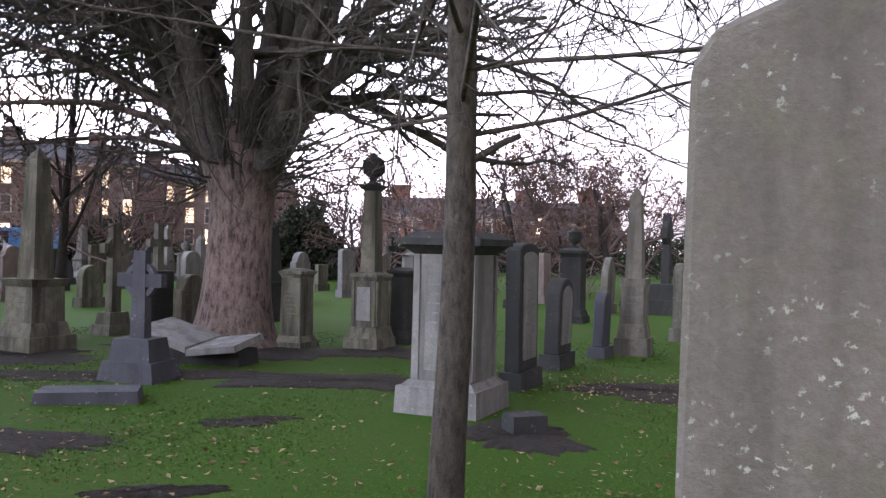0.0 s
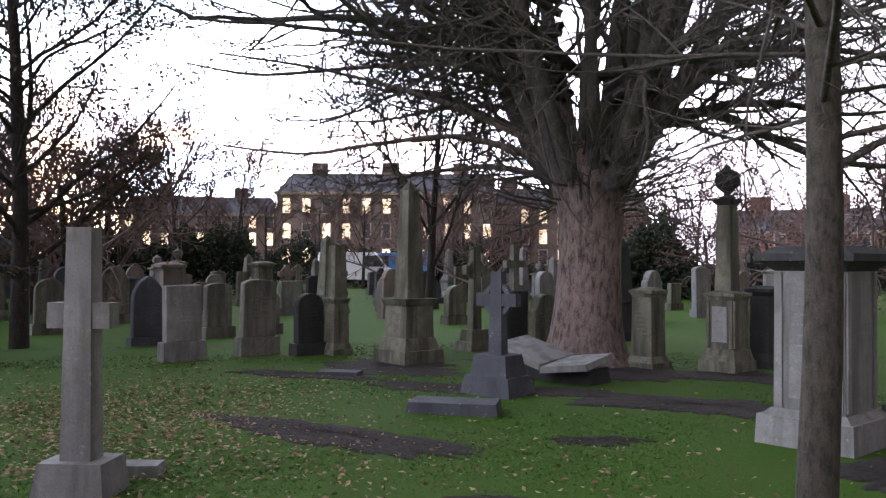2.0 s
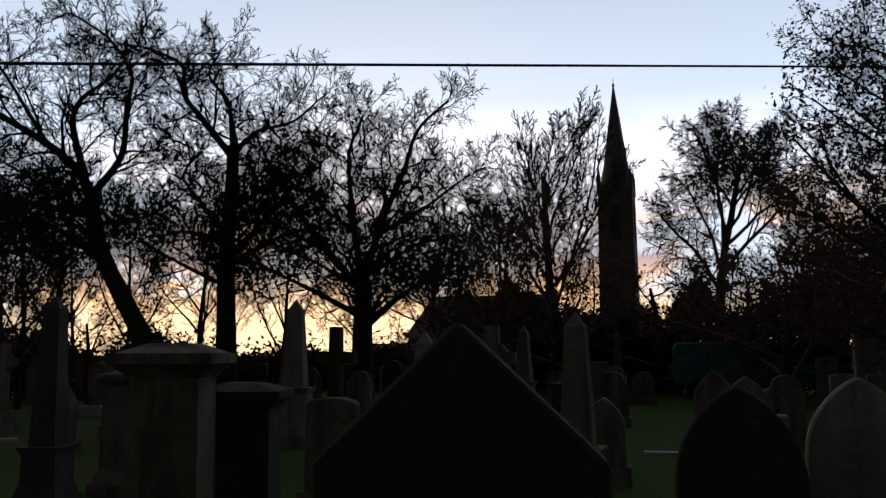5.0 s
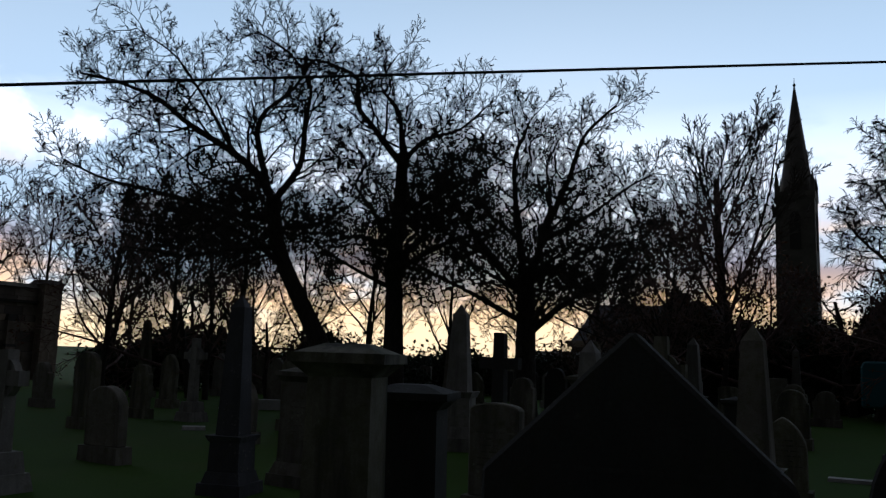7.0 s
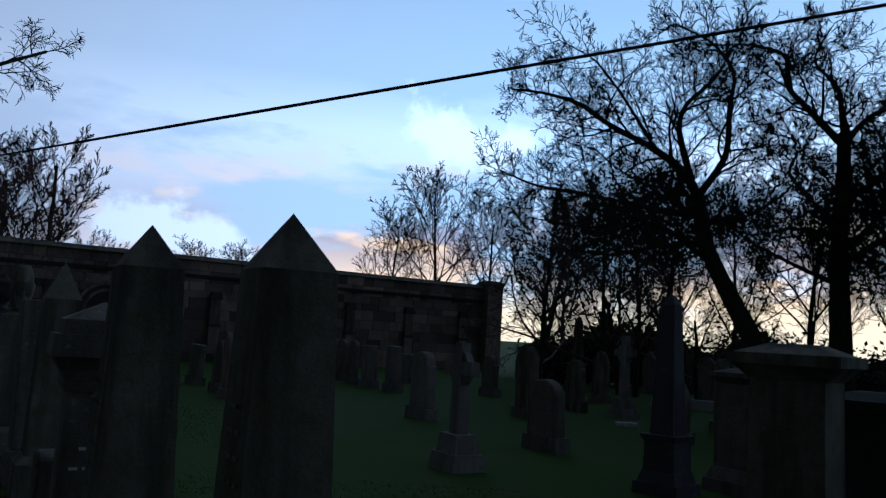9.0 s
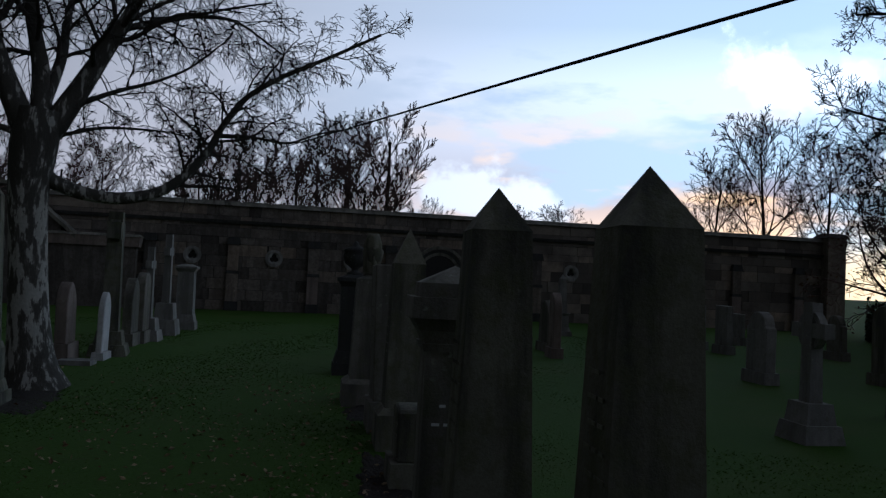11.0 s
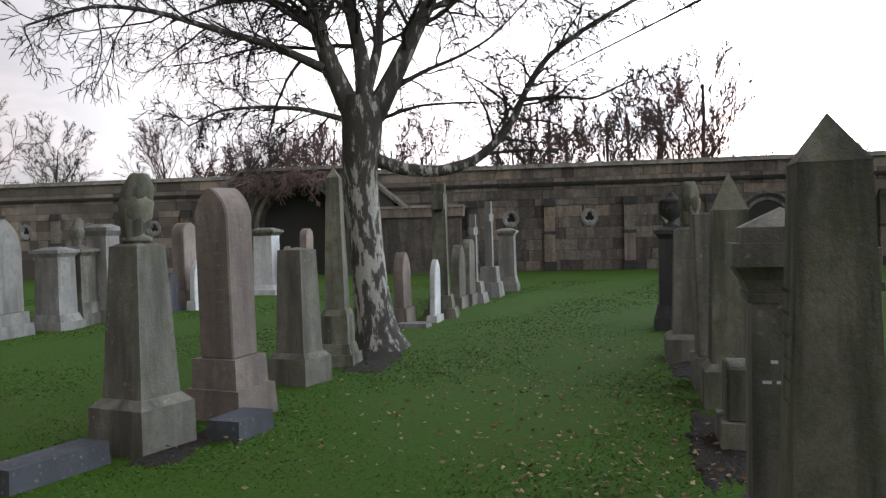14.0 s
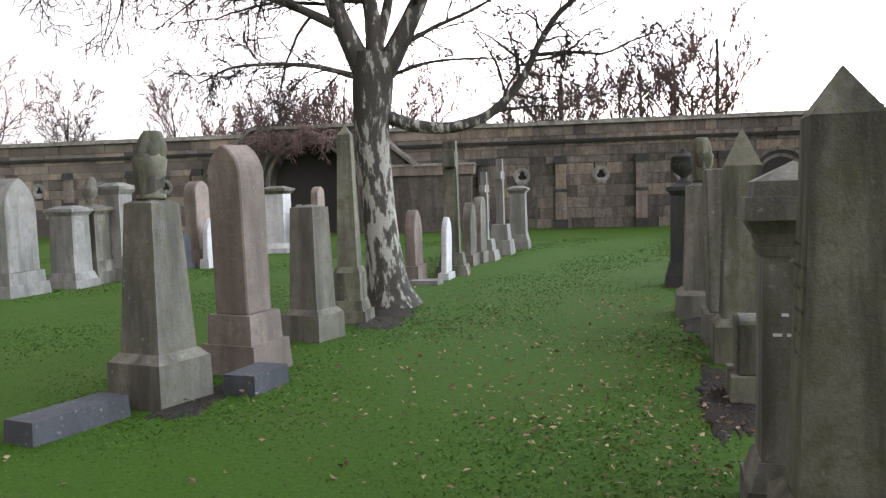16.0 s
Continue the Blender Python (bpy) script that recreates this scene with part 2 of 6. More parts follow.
def bark_mat(name, base, dark, scale=14, green=0.0):
    m, nt, b = material(name, 0.95)
    co = nt.nodes.new("ShaderNodeTexCoord").outputs["Object"]
    mp = nt.nodes.new("ShaderNodeMapping")
    mp.inputs["Scale"].default_value = (scale, scale, scale * 0.34)
    nt.links.new(co, mp.inputs[0])
    n1 = noise_node(nt, 1.0, 8, 0.72, mp.outputs[0])
    n2 = noise_node(nt, 0.9, 4, 0.55, co)
    n3 = noise_node(nt, scale * 2.6, 5, 0.7, co)
    c = ramp_node(nt, n1.outputs["Fac"], [(0.38, dark), (0.50, tuple(x * 0.7 for x in base)), (0.64, base)]).outputs[0]
    c = mix_node(nt, 0.55, c, n3.outputs["Fac"], "OVERLAY")
    g = ramp_node(nt, n2.outputs["Fac"], [(0.45, (0, 0, 0)), (0.7, (green,) * 3)]).outputs[0]
    c = mix_node(nt, g, c, (0.085, 0.09, 0.04))
    nt.links.new(c, b.inputs["Base Color"])
    bump = nt.nodes.new("ShaderNodeBump")
    bump.inputs["Strength"].default_value, bump.inputs["Distance"].default_value = 1.0, 0.05
    nt.links.new(mix_node(nt, 0.4, n1.outputs["Fac"], n3.outputs["Fac"]), bump.inputs["Height"])
    nt.links.new(bump.outputs[0], b.inputs["Normal"])
    return m


def birch_mat():
    m, nt, b = material("birch_bark", 0.85)
    co = nt.nodes.new("ShaderNodeTexCoord").outputs["Object"]
    mp = nt.nodes.new("ShaderNodeMapping")
    mp.inputs["Scale"].default_value = (7, 7, 2.3)
    nt.links.new(co, mp.inputs[0])
    n1 = noise_node(nt, 1.5, 8, 0.62, mp.outputs[0])
    n2 = noise_node(nt, 30, 3, 0.6, co)
    sep = nt.nodes.new("ShaderNodeSeparateXYZ")
    nt.links.new(co, sep.inputs[0])
    # white plates fade out where the bark turns rough, below and above the bole
    bole = ramp_node(nt, sep.outputs["Z"], [(0.0, (0.14,) * 3), (0.25, (0.23,) * 3), (0.80, (0.22,) * 3), (0.92, (0.16,) * 3), (1.0, (0.13,) * 3)])
    hgt = nt.nodes.new("ShaderNodeMath")
    hgt.operation = "DIVIDE"
    hgt.inputs[1].default_value = 2.9
    nt.links.new(sep.outputs["Z"], hgt.inputs[0])
    nt.links.new(hgt.outputs[0], bole.inputs[0])
    add = nt.nodes.new("ShaderNodeMath")
    nt.links.new(n1.outputs["Fac"], add.inputs[0])
    nt.links.new(bole.outputs[0], add.inputs[1])
    c = ramp_node(nt, add.outputs[0], [(0.66, (0.055, 0.05, 0.042)), (0.72, (0.11, 0.10, 0.088)), (0.74, (0.31, 0.295, 0.26))]).outputs[0]
    c = mix_node(nt, 0.3, c, n2.outputs["Fac"], "OVERLAY")
    nt.links.new(c, b.inputs["Base Color"])
    bump = nt.nodes.new("ShaderNodeBump")
    bump.inputs["Strength"].default_value, bump.inputs["Distance"].default_value = 0.7, 0.03
    nt.links.new(n1.outputs["Fac"], bump.inputs["Height"])
    nt.links.new(bump.outputs[0], b.inputs["Normal"])
    return m


BARK_LIME = bark_mat("lime_bark", (0.25, 0.185, 0.16), (0.06, 0.044, 0.038), 13, 0.2)
BARK_GREY = bark_mat("grey_bark", (0.11, 0.10, 0.085), (0.05, 0.045, 0.04), 16, 0.35)
BARK_SAP = bark_mat("sapling_bark", (0.13, 0.108, 0.085), (0.05, 0.042, 0.033), 30, 0.35)
BARK_DARK = bark_mat("dark_bark", (0.055, 0.047, 0.04), (0.03, 0.026, 0.023), 16, 0.1)
TWIG = bark_mat("twigs", (0.085, 0.07, 0.06), (0.045, 0.038, 0.034), 20)
TWIG_RED = bark_mat("reddish_twigs", (0.21, 0.14, 0.125), (0.12, 0.082, 0.074), 20)
TWIG_PALE = bark_mat("pale_twigs", (0.15, 0.125, 0.10), (0.08, 0.065, 0.055), 20)
BIRCH = birch_mat()


def leaf_mat(name, a, bcol):
    m, nt, b = material(name, 0.8)
    g = nt.nodes.new("ShaderNodeNewGeometry")
    c = ramp_node(nt, g.outputs["Random Per Island"], [(0.0, a), (0.6, bcol), (1.0, tuple(x * 1.3 for x in bcol))]).outputs[0]
    nt.links.new(c, b.inputs["Base Color"])
    return m


DEAD_LEAF = leaf_mat("dry_leaves", (0.10, 0.055, 0.025), (0.26, 0.19, 0.11))
OAK_LEAF = leaf_mat("withered_tree_leaves", (0.05, 0.028, 0.017), (0.125, 0.065, 0.035))
GRASS_BLADE = leaf_mat("grass_blades", (0.038, 0.080, 0.008), (0.056, 0.112, 0.013))
EVERGREEN = leaf_mat("evergreen_leaves", (0.012, 0.016, 0.009), (0.026, 0.034, 0.018))


def ground_mat():
    m, nt, b = material("lawn", 0.95)
    b.inputs["Specular IOR Level"].default_value = 0.1
    co = nt.nodes.new("ShaderNodeTexCoord").outputs["Object"]
    a = noise_node(nt, 0.55, 6, 0.62, co)
    f = noise_node(nt, 26, 5, 0.7, co)
    g = noise_node(nt, 4.5, 5, 0.6, co)
    c = ramp_node(nt, f.outputs["Fac"], [(0.3, (0.029, 0.064, 0.006)), (0.7, (0.047, 0.098, 0.010))]).outputs[0]
    worn = ramp_node(nt, a.outputs["Fac"], [(0.50, (0, 0, 0)), (0.72, (0.6,) * 3)]).outputs[0]
    c = mix_node(nt, worn, c, (0.06, 0.078, 0.018))
    dirt = ramp_node(nt, g.outputs["Fac"], [(0.62, (0, 0, 0)), (0.76, (0.55,) * 3)]).outputs[0]
    c = mix_node(nt, dirt, c, (0.06, 0.052, 0.03))
    nt.links.new(c, b.inputs["Base Color"])
    bump = nt.nodes.new("ShaderNodeBump")
    bump.inputs["Strength"].default_value, bump.inputs["Distance"].default_value = 0.4, 0.025
    nt.links.new(f.outputs["Fac"], bump.inputs["Height"])
    nt.links.new(bump.outputs[0], b.inputs["Normal"])
    return m


def soil_mat():
    m, nt, b = material("bare_soil", 0.97)
    co = nt.nodes.new("ShaderNodeTexCoord").outputs["Object"]
    f = noise_node(nt, 22, 6, 0.75, co)
    c = ramp_node(nt, f.outputs["Fac"], [(0.3, (0.018, 0.015, 0.013)), (0.75, (0.062, 0.05, 0.04))]).outputs[0]
    nt.links.new(c, b.inputs["Base Color"])
    bump = nt.nodes.new("ShaderNodeBump")
    bump.inputs["Strength"].default_value, bump.inputs["Distance"].default_value = 1.0, 0.04
    nt.links.new(f.outputs["Fac"], bump.inputs["Height"])
    nt.links.new(bump.outputs[0], b.inputs["Normal"])
    return m


LAWN, SOIL = ground_mat(), soil_mat()


# ---------------------------------------------------------------- builders
def thing(name, label, category, x=0.0, y=0.0, rz=0.0, z=0.0, group="", kind="", lean=(0, 0)):
    ob = new(name)
    ob.empty_display_size = 0.2
    ob.matrix_basis = pose(x, y, z, lean[0], lean[1], rz)
    return tagged(ob, label, category, group, kind)


def part(name, bm, mat, parent, label=""):
    if isinstance(bm, bmesh.types.BMesh):
        me = bpy.data.meshes.new(name)
        bmesh.ops.recalc_face_normals(bm, faces=bm.faces)
        bm.to_mesh(me)
        bm.free()
    else:
        me = bm
    if not me.materials:
        me.materials.append(mat)
    ob = new(name, me)
    ob.parent = parent
    return tagged(ob, label)


def mesh_np(name, verts, faces, mat, smooth=True):
    """A mesh from arrays; faces all have the same number of corners."""
    me = bpy.data.meshes.new(name)
    verts, faces = np.asarray(verts, dtype=np.float32), np.asarray(faces, dtype=np.int32)
    n, k = faces.shape
    me.vertices.add(len(verts))
    me.vertices.foreach_set("co", verts.ravel())
    me.loops.add(n * k)
    me.loops.foreach_set("vertex_index", faces.ravel())
    me.polygons.add(n)
    me.polygons.foreach_set("loop_start", np.arange(0, n * k, k, dtype=np.int32))
    me.polygons.foreach_set("loop_total", np.full(n, k, dtype=np.int32))
    me.polygons.foreach_set("use_smooth", np.full(n, smooth))
    me.update(calc_edges=True)
    me.materials.append(mat)
    return me


def bevel(bm, w, seg=2):
    if w > 0:
        bmesh.ops.bevel(bm, geom=[e for e in bm.edges if e.is_manifold and e.calc_face_angle(0) > 0.5], offset=w, segments=seg, affect="EDGES", profile=0.6)
    return bm


def frustum(w0, d0, w1, d1, z0, z1, bev=0.012, x=0.0, y=0.0, bm=None):
    """A block that tapers from w0 x d0 at z0 to w1 x d1 at z1."""
    own = bm is None
    bm = bm or bmesh.new()
    vs = [bm.verts.new((x + sx * w / 2, y + sy * d / 2, z)) for w, d, z in ((w0, d0, z0), (w1, d1, z1)) for sx, sy in ((-1, -1), (1, -1), (1, 1), (-1, 1))]
    for f in ((3, 2, 1, 0), (4, 5, 6, 7), (0, 1, 5, 4), (1, 2, 6, 5), (2, 3, 7, 6), (3, 0, 4, 7)):
        bm.faces.new([vs[i] for i in f])
    if own:
        bevel(bm, bev)
    return bm


def pyramid(w, d, z0, z1, bm=None):
    bm = bm or bmesh.new()
    b = [bm.verts.new((sx * w / 2, sy * d / 2, z0)) for sx, sy in ((-1, -1), (1, -1), (1, 1), (-1, 1))]
    t = bm.verts.new((0, 0, z1))
    bm.faces.new(b[::-1])
    for i in range(4):
        bm.faces.new((b[i], b[(i + 1) % 4], t))
    return bm


def extruded(outline, depth, bev=0.012, y=0.0):
    """A flat outline in x, z made into a slab of that depth, centred on y."""
    bm = bmesh.new()
    a = [bm.verts.new((x, y - depth / 2, z)) for x, z in outline]
    b = [bm.verts.new((x, y + depth / 2, z)) for x, z in outline]
    n = len(outline)
    bm.faces.new(a)
    bm.faces.new(b[::-1])
    for i in range(n):
        bm.faces.new((a[i], b[i], b[(i + 1) % n], a[(i + 1) % n]))
    bmesh.ops.recalc_face_normals(bm, faces=bm.faces)
    return bevel(bm, bev, 1)


def lathe(profile, seg=20):
    bm = bmesh.new()
    rings = [[bm.verts.new((r * math.cos(2 * math.pi * i / seg), r * math.sin(2 * math.pi * i / seg), z)) for i in range(seg)] for r, z in profile]
    for a, b in zip(rings, rings[1:]):
        for i in range(seg):
            f = bm.faces.new((a[i], a[(i + 1) % seg], b[(i + 1) % seg], b[i]))
            f.smooth = True
    bm.faces.new(rings[0][::-1])
    bm.faces.new(rings[-1])
    return bm


def head_outline(style, w, z0, z1):
    """The outline of a headstone, from its foot at z0 to its crown at z1."""
    h = w / 2
    if style == "gothic":
        zs = z1 - w * 0.78
        arc = [(h - (h * 2) * (1 - math.cos(a)) * 0.98, zs + math.sin(a) * w * 0.9) for a in [i * radians(60) / 8 for i in range(9)]]
        arc[-1] = (0, z1)
        right = [(h, z0)] + arc
    elif style == "round":
        zs = z1 - h * 0.85
        right = [(h, z0)] + [(h * math.cos(a), zs + math.sin(a) * h * 0.85) for a in [i * radians(90) / 8 for i in range(9)]]
    elif style == "shoulder":
        zs = z1 - h * 0.75
        right = [(h, z0), (h, zs - 0.02), (h * 0.82, zs), (h * 0.80, zs + 0.05)] + [(h * 0.76 * math.cos(a), zs + 0.05 + math.sin(a) * (z1 - zs - 0.05)) for a in [i * radians(90) / 6 for i in range(1, 7)]]
    elif style == "peak":
        right = [(h, z0), (h, z1 - h * 0.95), (0, z1)]
    elif style == "low":
        zs = z1 - h * 0.28
        right = [(h, z0), (h, zs)] + [(h * math.cos(a), zs + math.sin(a) * h * 0.28) for a in [i * radians(90) / 6 for i in range(1, 7)]]
    else:
        right = [(h, z0), (h, z1), (0, z1)]
    left = [(-x, z) for x, z in right[::-1] if x > 1e-4]
    return right + left


def lettering(parent, w, z0, z1, y, rng, mat=None, rows=6):
    """Worn lines of cut letters that can no longer be read, as low bars on the face."""
    bm = bmesh.new()
    for i in range(rows):
        z = z1 - (i + 0.5) * (z1 - z0) / rows
        lw = w * rng.uniform(0.45, 0.8)
        x = -lw / 2
        while x < lw / 2:
            l = rng.uniform(0.03, 0.10)
            frustum(l, 0.003, l, 0.003, z - 0.007, z + 0.007, 0, x + l / 2, y - 0.0005, bm)
            x += l + 0.02
    tagged(part("inscription", bm, mat or INSCRIPTION, parent, "worn lines of cut lettering"), kind="stuff")


RNG = random.Random(7)


def headstone(x, y, w, h, style="gothic", mat=SANDSTONE, rz=65, t=0.16, base=0.22, label="weathered sandstone headstone", group="headstones", letters=True, tilt=None, steps=1, panel=False):
    lean = tilt or (RNG.uniform(-1.5, 1.5), RNG.uniform(-1.2, 1.2))
    ob = thing("headstone", label, "headstone", x, y, rz, -0.03, group, lean=lean)
    z = 0.0
    for i in range(steps):
        bh = base / steps + 0.03 * (i == 0)
        g = 0.06 * (steps - i)
        part("plinth", frustum(w + g * 2, t + g * 1.7, w + g * 1.75, t + g * 1.4, z, z + bh, 0.014), mat, ob)
        z += bh - 0.002
    part("slab", extruded(head_outline(style, w, z, h), t, 0.014), mat, ob)
    if panel:
        part("panel", extruded(head_outline(style, w * 0.72, z + 0.12, h - 0.1), 0.02, 0.006, -t / 2 - 0.006), PALESTONE, ob, "paler inset face panel")
        lettering(ob, w * 0.65, z + 0.2, h * 0.72, -t / 2 - 0.018, RNG, PALESTONE)
    elif letters:
        lettering(ob, w * 0.85, z + (h - z) * 0.3, z + (h - z) * 0.72, -t / 2, RNG, mat)
    return ob


def obelisk(x, y, w, h, mat=SANDSTONE, rz=-25, pedestal=0.4, label="tall tapering stone obelisk on a pedestal", cap=True, group="obelisks", tilt=(0, 0), taper=0.62, slim=0.78):
    ob = thing("obelisk", label, "obelisk", x, y, rz, -0.03, group, lean=tilt)
    hp = h * pedestal
    part("base", frustum(w * 1.5, w * 1.5, w * 1.45, w * 1.45, 0, hp * 0.24, 0.02), mat, ob)
    part("plinth", frustum(w * 1.28, w * 1.28, w * 1.1, w * 1.1, hp * 0.24 - 0.002, hp * 0.42, 0.02), mat, ob)
    part("die", frustum(w * 1.04, w * 1.04, w, w, hp * 0.42 - 0.002, hp * 0.9, 0.012), mat, ob)
    if cap:
        part("cornice", frustum(w * 1.06, w * 1.06, w * 1.24, w * 1.24, hp * 0.9 - 0.002, hp, 0.012), mat, ob)
    else:
        part("cornice", frustum(w, w, w * 0.85, w * 0.85, hp * 0.9 - 0.002, hp, 0.01), mat, ob)
    s = w * slim
    tip = s * taper
    part("shaft", frustum(s, s, tip, tip, hp - 0.002, h - tip * 0.8, 0.012), mat, ob)
    part("pyramidion", pyramid(tip, tip, h - tip * 0.8 - 0.002, h), mat, ob)
    lettering(ob, w * 0.8, hp * 0.5, hp * 0.8, -w * 0.51, RNG, mat, rows=4)
    return ob


def peaked_pillar(x, y, w0, w1, hs, h, mat, rz=65, label="tall pillar gravestone with a pyramid top", plinth=0.45, tilt=(0, 0), group="pillar gravestones"):
    """A stout tapering pillar whose top is a low pyramid."""
    ob = thing("pillar_gravestone", label, "gravestone", x, y, rz, -0.03, group, lean=tilt)
    if plinth:
        part("base", frustum(w0 * 1.4, w0 * 1.4, w0 * 1.37, w0 * 1.37, 0, plinth * 0.85, 0.02), mat, ob)
        part("plinth", frustum(w0 * 1.34, w0 * 1.34, w0 * 1.05, w0 * 1.05, plinth * 0.85 - 0.002, plinth, 0.015), mat, ob)
    part("shaft", frustum(w0, w0, w1, w1, plinth - 0.002, hs, 0.02), mat, ob)
    part("pyramid_top", pyramid(w1 + 0.004, w1 + 0.004, hs - 0.003, h), mat, ob)
    lettering(ob, w1 * 0.8, plinth + (hs - plinth) * 0.35, plinth + (hs - plinth) * 0.7, -(w0 + w1) / 4 - 0.006, RNG, mat, rows=6)
    return ob


def draped_urn(ob, z, s, mat, slim=0.6):
    """An urn half covered by a carved cloth that hangs lower on one side, in deep folds."""
    part("urn_foot", lathe([(s * 0.26, z), (s * 0.26, z + s * 0.07), (s * 0.13, z + s * 0.13), (s * 0.13, z + s * 0.22), (s * 0.27, z + s * 0.42), (s * 0.31, z + s * 0.7), (s * 0.1, z + s * 1.0)], 16), mat, ob)
    bm = bmesh.new()
    seg, rows = 44, 16
    rings = []
    for j in range(rows + 1):
        v = j / rows
        ring = []
        for i in range(seg):
            a = 2 * math.pi * i / seg
            hem = 0.12 - 0.22 * math.cos(a + 0.5) + 0.05 * math.sin(3 * a)
            zz = 1.22 - (1.22 - max(0.03, hem)) * v
            r = (0.22 + 0.19 * min(1.0, v * 3.2) ** 0.7 - 0.11 * max(0.0, v - 0.35)) * slim
            fold = 1 + (0.10 * math.sin(a * 7 + 0.8 * math.sin(v * 3)) + 0.05 * math.sin(a * 16 + v * 2)) * min(1, v * 1.8)
            ring.append(bm.verts.new((s * (r * fold * math.cos(a) - 0.10 * (1 - v) ** 2), s * r * fold * math.sin(a) * 0.9, z + s * zz)))
        rings.append(ring)
    for a, b in zip(rings, rings[1:]):
        for i in range(seg):
            bm.faces.new((a[i], a[(i + 1) % seg], b[(i + 1) % seg], b[i])).smooth = True
    bm.faces.new(rings[0])
    part("drapery", bm, mat, ob, "carved cloth hanging in folds over an urn")


def urn(ob, z, s, mat):
    part("urn", lathe([(s * 0.28, z), (s * 0.28, z + s * 0.08), (s * 0.12, z + s * 0.16), (s * 0.12, z + s * 0.24), (s * 0.36, z + s * 0.42), (s * 0.44, z + s * 0.68), (s * 0.38, z + s * 0.84), (s * 0.44, z + s * 0.88), (s * 0.3, z + s * 0.98), (s * 0.12, z + s * 1.06), (s * 0.1, z + s * 1.14), (s * 0.02, z + s * 1.22)]), mat, ob)


def pedestal(x, y, w, h, mat=SANDSTONE, rz=-25, label="square stone pedestal monument with a moulded cornice", top="", d=None, cap=1.25, group="pedestal monuments", panel=None, base_h=0.3, tilt=(0, 0), taper=0.94, top_size=0.5, cap_mat=None, cap_top=0.4, step=0.55):
    d = d or w
    ob = thing("pedestal_monument", label, "monument", x, y, rz, -0.03, group, lean=tilt)
    cap_mat = cap_mat or mat
    part("base", frustum(w * 1.38, d * 1.38, w * 1.34, d * 1.34, 0, base_h * step, 0.02), mat, ob)
    part("plinth", frustum(w * 1.26, d * 1.26, w * 1.06, d * 1.06, base_h * step - 0.002, base_h, 0.02), mat, ob)
    zt = h * 0.88
    part("die", frustum(w, d, w * taper, d * taper, base_h - 0.002, zt, 0.012), mat, ob)
    k = taper
    part("moulding", frustum(w * k * 1.0, d * k * 1.0, w * cap * 0.95, d * cap * 0.95, zt - 0.002, zt + h * 0.05, 0.008), cap_mat, ob)
    part("cornice", frustum(w * cap, d * cap, w * cap, d * cap, zt + h * 0.05 - 0.002, zt + h * 0.085, 0.008), cap_mat, ob)
    part("cap", frustum(w * cap * 0.92, d * cap * 0.92, w * cap * cap_top, d * cap * cap_top, zt + h * 0.085 - 0.002, h, 0.012), cap_mat, ob)
    if panel:
        for sx in (-1, 1):
            part("pilaster", frustum(w * 0.11, 0.03, w * 0.10, 0.03, base_h + 0.02, zt - 0.01, 0.006, sx * w * 0.42, -d * 0.5), mat, ob)
            part("pilaster", frustum(0.03, d * 0.11, 0.03, d * 0.10, base_h + 0.02, zt - 0.01, 0.006, w * 0.5, sx * d * 0.42), mat, ob)
        part("panel", frustum(w * 0.56, 0.016, w * 0.52, 0.016, base_h + 0.1, zt - 0.09, 0.006, 0, -d * 0.49), panel, ob, "carved inscription panel")
    lettering(ob, w * 0.6, base_h + (zt - base_h) * 0.35, base_h + (zt - base_h) * 0.8, -d * 0.5, RNG, mat, rows=6)
    if top == "drape":
        draped_urn(ob, h - 0.02, top_size, mat)
    elif top == "urn":
        urn(ob, h - 0.02, top_size, mat)
    return ob


def cross_stone(x, y, w, h, mat=SANDSTONE, rz=65, label="stone cross on a stepped base", ring=False, shaft=0.16, t=0.14, base=0.45, base_w=0.6, arm_at=0.72, group="crosses", tilt=(0, 0), steps=2):
    ob = thing("cross_monument", label, "cross", x, y, rz, -0.03, group, lean=tilt)
    z = 0.0
    for i in range(steps):
        bh = base / steps
        bw = base_w * (1 - 0.28 * i)
        part("step", frustum(bw, bw * 0.8, bw * 0.86, bw * 0.68, z, z + bh, 0.02), mat, ob)
        z += bh - 0.002
    part("shaft", frustum(shaft * 1.25, t * 1.1, shaft, t * 0.9, z, h, 0.012), mat, ob)
    za = z + (h - z) * arm_at
    for sx in (-1, 1):
        part("arm", frustum(w / 2 - shaft * 0.45, t * 0.88, w / 2 - shaft * 0.45, t * 0.88, za - shaft * 0.5, za + shaft * 0.5, 0.012, sx * (w / 4 + shaft * 0.25)), mat, ob)
    if ring:
        bm = bmesh.new()
        R0, R1, n = w * 0.36, w * 0.25, 28
        loops = [[bm.verts.new((r * math.cos(2 * math.pi * i / n), yy, za + r * math.sin(2 * math.pi * i / n))) for i in range(n)] for r, yy in ((R0, -t * 0.3), (R0, t * 0.3), (R1, t * 0.3), (R1, -t * 0.3))]
        for a, b in zip(loops, loops[1:] + loops[:1]):
            for i in range(n):
                bm.faces.new((a[i], a[(i + 1) % n], b[(i + 1) % n], b[i]))
        part("ring", bm, mat, ob)
    return ob


def lying_slab(x, y, w, l, h, mat=GRANITE, rz=-25, label="fallen rough stone slab lying in the grass", tilt=(0, 0), z=-0.02):
    ob = thing("fallen_slab", label, "stone slab", x, y, rz, z, "fallen slabs", lean=tilt)
    part("slab", frustum(w, l, w * 0.95, l * 0.97, 0, h, 0.018), mat, ob)
    return ob


